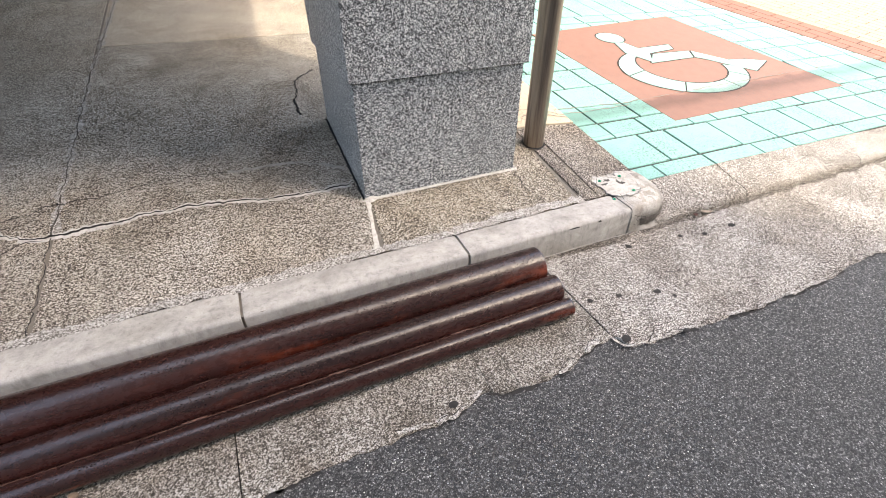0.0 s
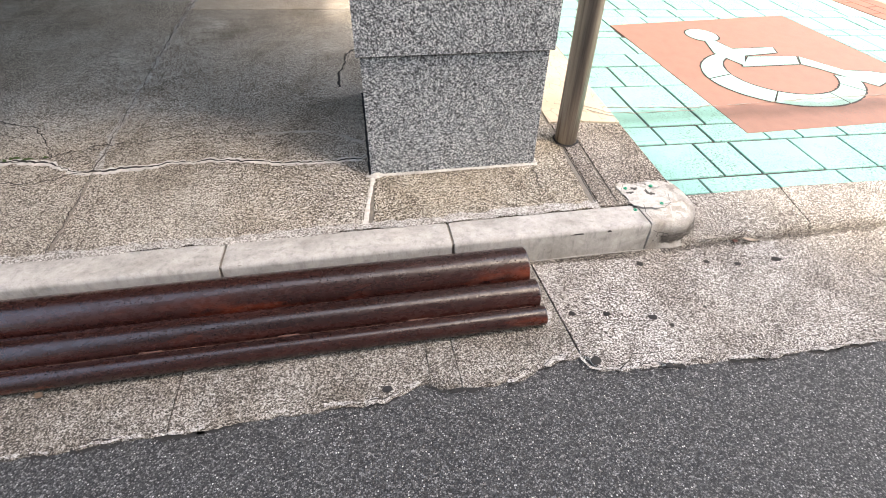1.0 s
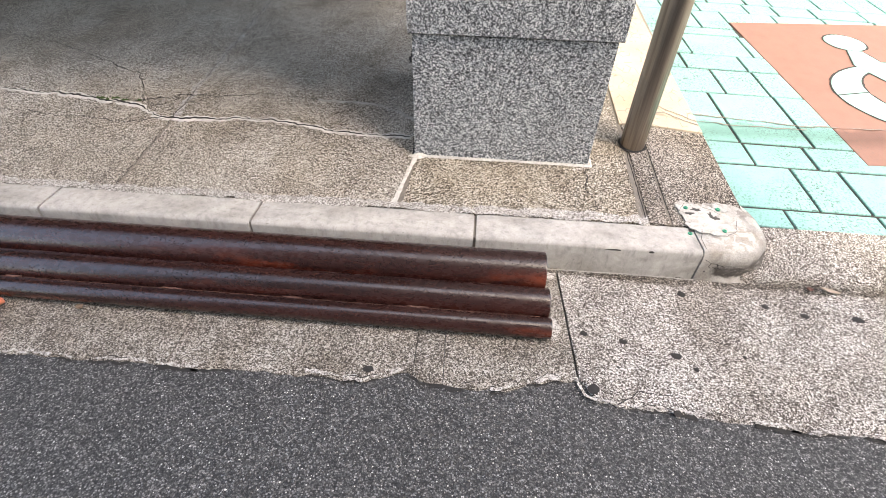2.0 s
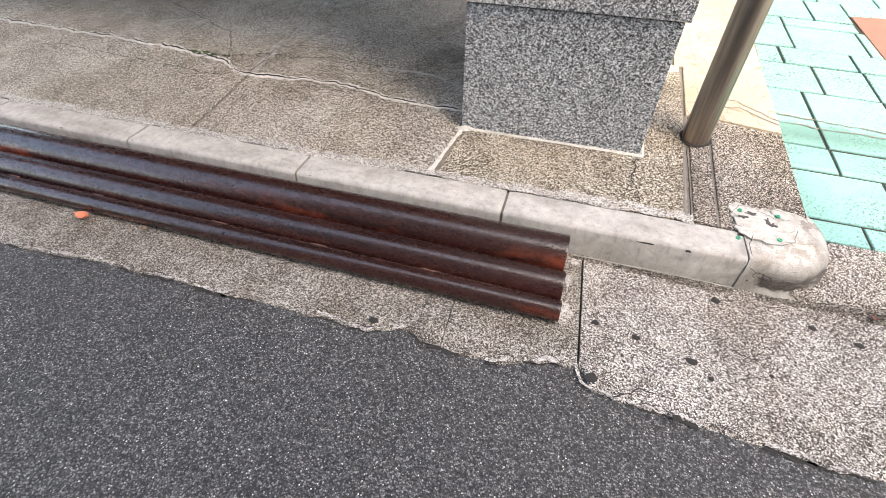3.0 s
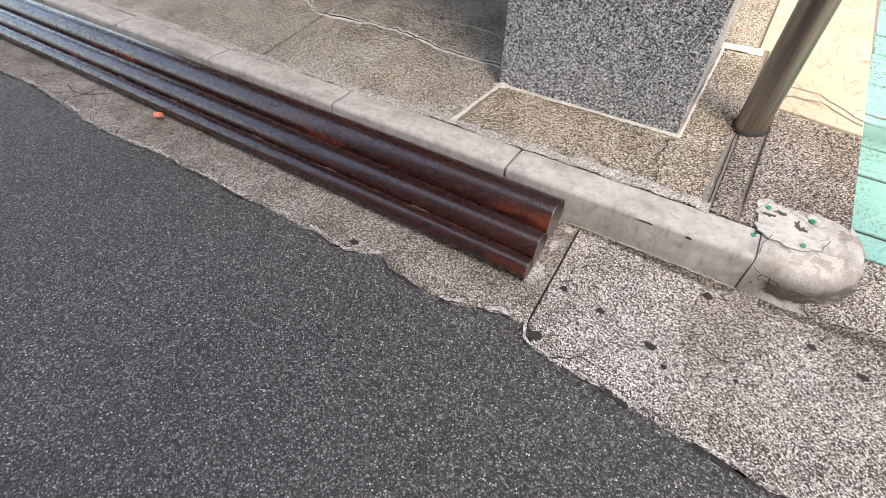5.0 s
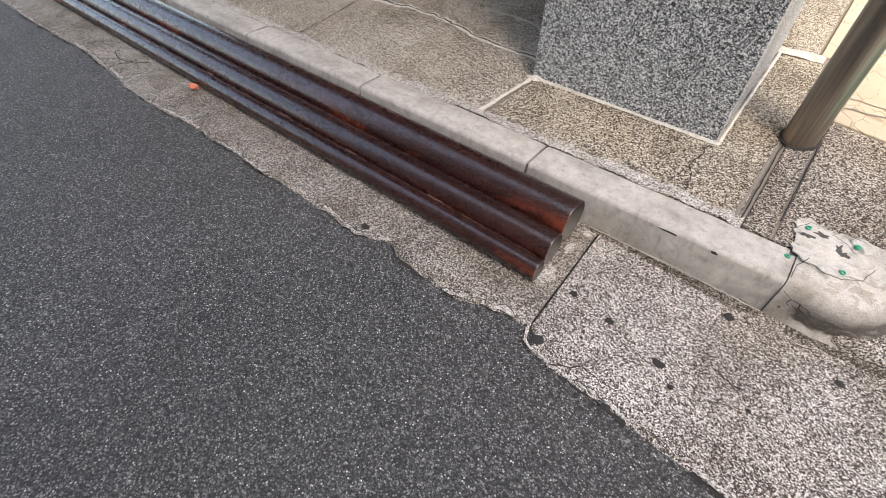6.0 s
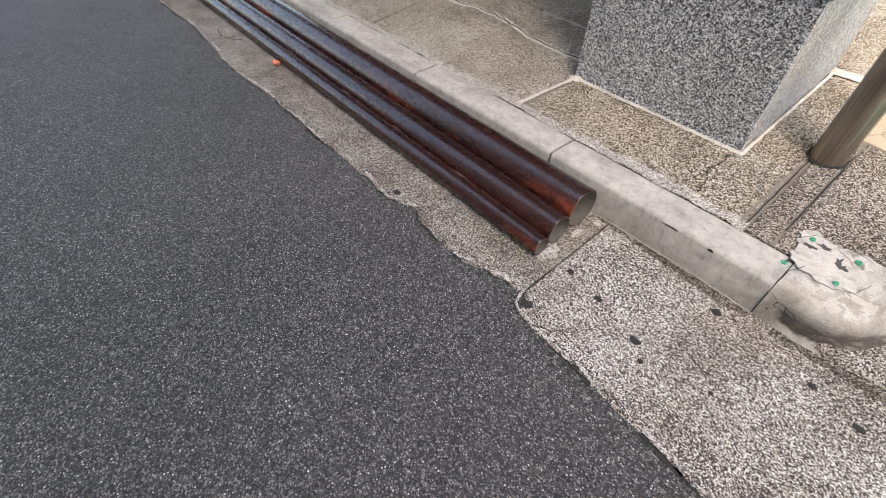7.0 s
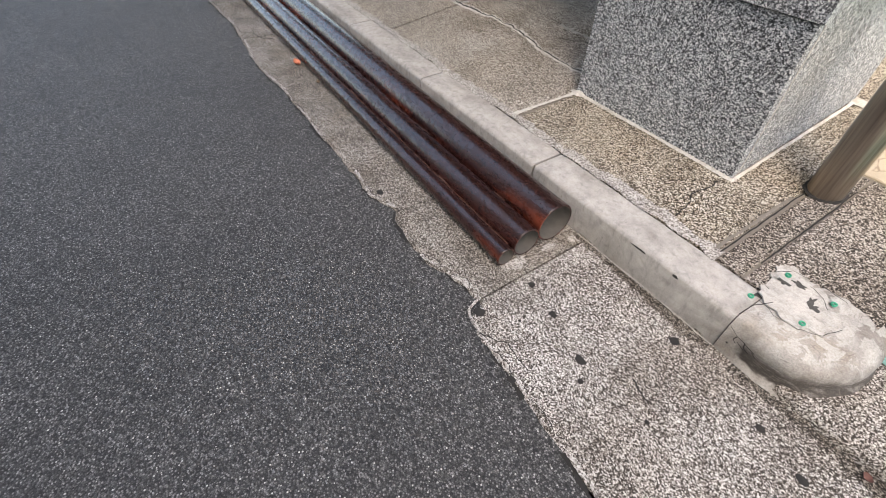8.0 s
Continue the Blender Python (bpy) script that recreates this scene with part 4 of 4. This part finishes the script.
def pipe_ramp():
    ob = holder("pipe_ramp", (-1.8, -0.15, 0.012), "kerb ramp of three welded dark brown pipes in the gutter", "kerb ramp")
    base = lambda y: gutter_z(0, y) + 0.001
    specs = ((0.177, -0.0745, 0.0522, 0.004), (0.182, -0.1645, 0.0378, 0.0036), (0.185, -0.2265, 0.0243, 0.003))
    for x1, y, r, wall in specs:
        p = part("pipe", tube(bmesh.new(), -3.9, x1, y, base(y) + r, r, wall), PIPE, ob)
        p.data.materials.append(PIPE_INSIDE)
        smooth(p, 50)
    # weld seams in the valleys
    for (xa, ya, ra, _), (xb, yb, rb, _) in zip(specs, specs[1:]):
        f = ra / (ra + rb)
        yc = ya + (yb - ya) * f
        zc = base(ya) + ra + (rb - ra) * f + 0.0
        bm = bmesh.new()
        rows = []
        for i in range(420):
            x = -3.88 + 4.04 * i / 419
            w = 0.0022 * (1 + 0.7 * n1(x, 45, ra * 100))
            up_ = 0.0045 + 0.0012 * n1(x, 60, rb * 100)
            rows.append([bm.verts.new((x, yc + w * q, zc + up_ - 0.002 * abs(q))) for q in (-1, 0, 1)])
        for a, b in zip(rows, rows[1:]):
            bm.faces.new((a[0], b[0], b[1], a[1]))
            bm.faces.new((a[1], b[1], b[2], a[2]))
        bmesh.ops.recalc_face_normals(bm, faces=bm.faces[:])
        part("seam", bm, WELD, ob, "rusty seam between two pipes")
        x = -3.6
        while x < 0.1:
            length = random.uniform(0.035, 0.06)
            bm = bmesh.new()
            rows = []
            for i in range(9):
                t = i / 8
                w = 0.0035 * math.sin(math.pi * min(max(t, 0.08), 0.92)) ** 0.5 * (1 + 0.3 * n1(t + x, 6, 3))
                rows.append([bm.verts.new((x + length * t, yc + w * s, zc + 0.0065 + 0.002 * (1 - s * s) + 0.02 * abs(s) * w)) for s in (-1, 0, 1)])
            for a, b in zip(rows, rows[1:]):
                bm.faces.new((a[0], b[0], b[1], a[1]))
                bm.faces.new((a[1], b[1], b[2], a[2]))
            bmesh.ops.recalc_face_normals(bm, faces=bm.faces[:])
            part("weld", bm, WELD, ob, "rusty weld bead")
            x += random.uniform(0.28, 0.42)


pipe_ramp()

# ---- accessible parking bay ----
CORNERS = [(1.268, 0.492), (2.6, 0.562), (2.395, 1.73), (1.175, 1.57)]


def clip(poly, a, b, keep_left=True):
    """The part of a convex outline on one side of the line a-b."""
    def side(p):
        s = (b[0] - a[0]) * (p[1] - a[1]) - (b[1] - a[1]) * (p[0] - a[0])
        return s if keep_left else -s
    out = []
    for p, q in zip(poly, poly[1:] + poly[:1]):
        sp, sq = side(p), side(q)
        if sp >= 0:
            out.append(p)
        if sp * sq < 0:
            t = sp / (sp - sq)
            out.append((p[0] + (q[0] - p[0]) * t, p[1] + (q[1] - p[1]) * t))
    return out


def area(poly):
    return 0.5 * sum(p[0] * q[1] - q[0] * p[1] for p, q in zip(poly, poly[1:] + poly[:1])) if len(poly) > 2 else 0.0


def minus(poly, hole):
    """What is left of a convex outline outside a convex hole, in convex pieces."""
    out, rest = [], poly
    for a, b in zip(hole, hole[1:] + hole[:1]):
        o = clip(rest, a, b, False)
        if area(o) > 1e-4:
            out.append(o)
        rest = clip(rest, a, b, True)
        if area(rest) < 1e-6:
            break
    return out


def bay_right(y):
    return 3.31 - 0.237 * (y - 0.73)


bay = holder("parking_bay", (2, 1, 0.1), "parking bay paved with pale turquoise painted slabs and a terracotta square", "parking bay", kind="structure")
bed_corners = [(0.735, 0.165), (8, 0.165), (8, 9), (0.71, 9), (0.715, 1.4)]
part("joint_bed", prism(bmesh.new(), bed_corners, bay_z, 0.15, 0.0, up=-0.0048), DARK, bay, "dark joint filling")
random.seed(7)
y, row = 0.164, 0
BAND = (0.08, 0.2, 0.12, 0.32, 0.19, 0.13, 0.2)
WIDTHS = ((0.158, 0.267, 0.29, 0.2), (0.263, 0.152, 0.263, 0.24), (0.15, 0.2, 0.25), (0.14, 0.25, 0.21), (0.2, 0.17, 0.25), (0.1, 0.24, 0.22), (0.17, 0.26, 0.2))
while y < 4.2:
    h = BAND[row % 7]
    x, col = 0.742, 0
    while x < bay_right(y):
        w = WIDTHS[row % 7][col % len(WIDTHS[row % 7])] * (random.uniform(0.93, 1.08) if col > 2 or row > 4 else 1.0)
        g = random.uniform(0.0034, 0.006)
        skew = -0.01 * h / 0.19
        jig = [random.uniform(-0.002, 0.002) for _ in range(4)]
        tilt = 0.012
        q = [(x + g + jig[0], y + g + tilt * (x - 1)), (x + w - g, y + g + jig[1] + tilt * (x + w - 1)), (x + w - g + skew, y + h - g + tilt * (x + w - 1)), (x + g + skew, y + h - g + jig[2] + tilt * (x - 1))]
        q = clip(q, (0.722, 1.4), (0.756, 0.16))
        if area(q) > 1e-4:
            q = clip(q, (bay_right(0), 0), (bay_right(4), 4))
        if area(q) > 1.5e-3:
            for piece in minus(q, CORNERS):
                if area(piece) > 8e-4:
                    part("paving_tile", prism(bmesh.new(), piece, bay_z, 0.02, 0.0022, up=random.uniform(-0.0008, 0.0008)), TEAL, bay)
        x += w
        col += 1
    y += h
    row += 1

# terracotta square with the inlaid wheelchair sign
sign = holder("wheelchair_sign", (1.8, 1.1, 0.18), "pale wheelchair symbol inlaid in a terracotta painted square", "pavement sign", kind="structure")
cx, cy = 1.88, 1.09
inner = [(cx + (x - cx) * 0.996, cy + (y_ - cy) * 0.996) for x, y_ in CORNERS]
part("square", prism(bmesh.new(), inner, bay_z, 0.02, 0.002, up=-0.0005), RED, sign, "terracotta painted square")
RO, RI = (1.785, 0.95, 0.398, 0.281), (1.805, 0.988, 0.28, 0.217)


def arc(a0, a1, k=10):
    out = []
    for r, seq in ((RO, range(k + 1)), (RI, range(k, -1, -1))):
        for i in seq:
            a = radians(a0 + (a1 - a0) * i / k)
            out.append((r[0] + r[2] * math.cos(a), r[1] + r[3] * math.sin(a)))
    return out


PIECES = [
    [(1.655 + 0.09 * math.cos(i * math.pi / 12 + 0.3), 1.43 + 0.08 * math.sin(i * math.pi / 12 + 0.3)) for i in range(24)],
    [(1.585, 1.205), (1.662, 1.062), (1.74, 1.173), (1.952, 1.203), (1.976, 1.268), (1.722, 1.252), (1.69, 1.346), (1.625, 1.348)],
    [(1.642, 1.052), (1.981, 1.07), (2.032, 1.158), (1.75, 1.16)],
    [(1.992, 1.07), (2.05, 1.02), (2.158, 0.898), (2.226, 0.831), (2.438, 0.933), (2.315, 0.982), (2.185, 0.995), (2.045, 1.155)],
    arc(119, 182), arc(183, 236), arc(237, 291), arc(292, 325), arc(326, 350)]
for i, pts in enumerate(PIECES):
    kx, ky = sum(p[0] for p in pts) / len(pts), sum(p[1] for p in pts) / len(pts)
    if area(pts) < 0:
        pts = pts[::-1]
    part("symbol_piece", prism(bmesh.new(), pts, bay_z, 0.01, 0.0015, up=0.0022 if i < 4 else 0.0014), SYMBOL, sign)
    loop = pts + [pts[0]]
    part("symbol_joint", ribbon(bmesh.new(), loop, 0.014, bay_z, 0.0008, 0.35, 0.02, 0.0, 90 + i), DARK, sign)

# the crease across the bay with its grey dirt; paint carries the shade
bm = ribbon(bmesh.new(), [(0.735, 0.715), (1.15, 0.69), (1.5, 0.715), (1.98, 0.742), (2.7, 0.78), (3.4, 0.82)], 0.005, bay_z, 0.0028, 1.0, 0.01, 0.006, 101)
part("crease", bm, JOINT, bay, "thin dirty crease across the bay")
bm = ribbon(bmesh.new(), [(0.735, 0.672), (0.9, 0.66), (1.15, 0.668)], 0.004, bay_z, 0.0028, 1.0, 0.01, 0.006, 103)
part("crease", bm, JOINT, bay)
for i, (pts, w) in enumerate((([(0.54, 0.63), (0.63, 0.64), (0.73, 0.575)], 0.005), ([(0.53, 0.69), (0.62, 0.68), (0.73, 0.6)], 0.004))):
    part("crease", ribbon(bmesh.new(), pts, w, slab_z, 0.0035, 0.7, 0.006, 0.006, 105 + i), JOINT, paving)


# brown brick edging and the beige pavers beyond
def pavers(parent, name, material, u0, u1, v0, v1, along, across, limit):
    """Running bond in a frame along the bay's far side; u across the line, v along it."""
    d = Vector((-0.237, 1.0)).normalized()
    e = Vector((d.y, -d.x))
    origin = Vector((bay_right(0), 0))
    rest = bmesh.new()
    made = 0
    u, row = u0, 0
    while u < u1 - 0.01:
        v = v0 - (along / 2 if row % 2 else 0)
        while v < v1:
            q = []
            for a, b in ((0.003, 0.003), (across - 0.003, 0.003), (across - 0.003, along - 0.003), (0.003, along - 0.003)):
                p = origin + e * (u + a) + d * (v + b)
                q.append((p.x, p.y))
            q = clip(q, (0.0, 0.17), (1.0, 0.17))
            if area(q) > 1e-3:
                if made < limit:
                    part(name, prism(bmesh.new(), q, bay_z, 0.02, 0.002), material, parent)
                    made += 1
                else:
                    prism(rest, q, bay_z, 0.02, 0.002)
            v += along
        u += across
        row += 1
    if len(rest.faces):
        tagged(part(name + "_field", rest, material, parent), kind="stuff")
    else:
        rest.free()


edging = holder("brick_edging", (3.4, 1, 0.1), "strip of reddish brown brick pavers beside the parking bay", "paving", kind="structure")
pavers(edging, "brick", BRICK, 0.01, 0.36, 0, 4.0, 0.2, 0.115, 120)
forecourt = holder("forecourt", (5, 1.5, 0.1), "sunlit beige brick pavers in running bond", "paving", kind="structure")
pavers(forecourt, "brick", BEIGE, 0.36, 4.0, 0, 5.0, 0.21, 0.105, 280)


# ---- small litter ----
def leaf(name, x, y, z, size, turn, material, label, curl=0.5, wide=0.42):
    bm = bmesh.new()
    rows = []
    for i in range(9):
        t = i / 8
        w = size * wide * math.sin(math.pi * (0.04 + 0.93 * t)) ** 0.8
        rows.append([bm.verts.new((size * (t - 0.5), w * s, size * (curl * s * s * 0.5 + 0.25 * curl * (2 * t - 1) ** 2) + 0.001)) for s in (-1, -0.5, 0, 0.5, 1)])
    for a, b in zip(rows, rows[1:]):
        for j in range(4):
            bm.faces.new((a[j], b[j], b[j + 1], a[j + 1]))
    ext = bmesh.ops.extrude_face_region(bm, geom=bm.faces[:])
    for v in ext["geom"]:
        if isinstance(v, bmesh.types.BMVert):
            v.co.z += 0.0008
    bmesh.ops.recalc_face_normals(bm, faces=bm.faces[:])
    bmesh.ops.transform(bm, matrix=pose(x, y, z, 4, 6, turn), verts=bm.verts)
    ob = smooth(part(name, bm, material), 80)
    return tagged(ob, label, "leaf")


leaf("fallen_leaf", -1.13, -0.268, gutter_z(0, -0.26) + 0.002, 0.034, 25, LEAF, "small curled orange leaf on the gutter beside the pipes", 0.7)
leaf("fallen_leaf", -0.93, -0.256, gutter_z(0, -0.26) + 0.002, 0.018, -10, BROWN_LEAF, "small brown dry leaf against the lowest pipe", 0.6)
leaf("fallen_leaf", 0.872, -0.018, gutter_z(0, -0.02) + 0.004, 0.016, -20, DULL_LEAF, "dry pinkish leaf at the foot of the dropped kerb", 0.5)
leaf("fallen_leaf", 0.92, -0.02, gutter_z(0, -0.02) + 0.004, 0.045, -14, PALE_LEAF, "narrow pale dry leaf at the foot of the dropped kerb", 0.25, 0.14)

for i in range(9):
    mx, my = -1.36 + 0.02 * i * random.uniform(0.7, 1.2), 0.545 + random.uniform(-0.008, 0.008)
    bm = blot(bmesh.new(), mx, my, random.uniform(0.006, 0.012), random.uniform(0.003, 0.006), slab_z, 0.003, i + 3, rag=0.8, bulge=0.006)
    tagged(part("moss_tuft", bm, MOSS), "small green moss tuft growing in the paving crack", "moss", group="moss tufts in the crack")

# ---- unseen surroundings: carport roof and walls added for shade, house across the street ----
# Unseen roof; its edges set where the paving's shadow begins.
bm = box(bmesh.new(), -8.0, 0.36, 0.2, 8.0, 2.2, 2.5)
tagged(part("ceiling", bm, SOFFIT), "unseen dull soffit that shades the carport paving", "ceiling", kind="structure")
# Unseen beam, added to cut the sky light reaching the paving behind.
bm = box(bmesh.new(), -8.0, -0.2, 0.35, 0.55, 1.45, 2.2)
tagged(part("shade_beam", bm, SOFFIT), "unseen dull beam added to darken the carport paving", "beam", kind="structure")
# Unseen wall, added to close the back.
bm = box(bmesh.new(), -8.0, 6.0, 5.5, 5.7, -0.05, 12.0)
tagged(part("wall_north", bm, DARK_FACADE), "unseen grey wall added to close the back", "wall", kind="structure")
# Unseen wall, added only to darken the far left of the paving.
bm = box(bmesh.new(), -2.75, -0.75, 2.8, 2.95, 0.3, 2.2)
tagged(part("shade_wall_back", bm, DARK_FACADE), "unseen dark wall added to darken the far paving", "wall", kind="structure")
# Unseen side wall, set close to keep light off the paving.
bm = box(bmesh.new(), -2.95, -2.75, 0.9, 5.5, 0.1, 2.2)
tagged(part("shade_wall_west", bm, DARK_FACADE), "unseen dark side wall added to darken the paving", "wall", kind="structure")
bm = box(bmesh.new(), -4.5, 4.6, -12.0, -4.0, -0.05, 13.5)
tagged(part("wall_south", bm, FACADE), "tall pale rendered house across the street", "wall", kind="structure")
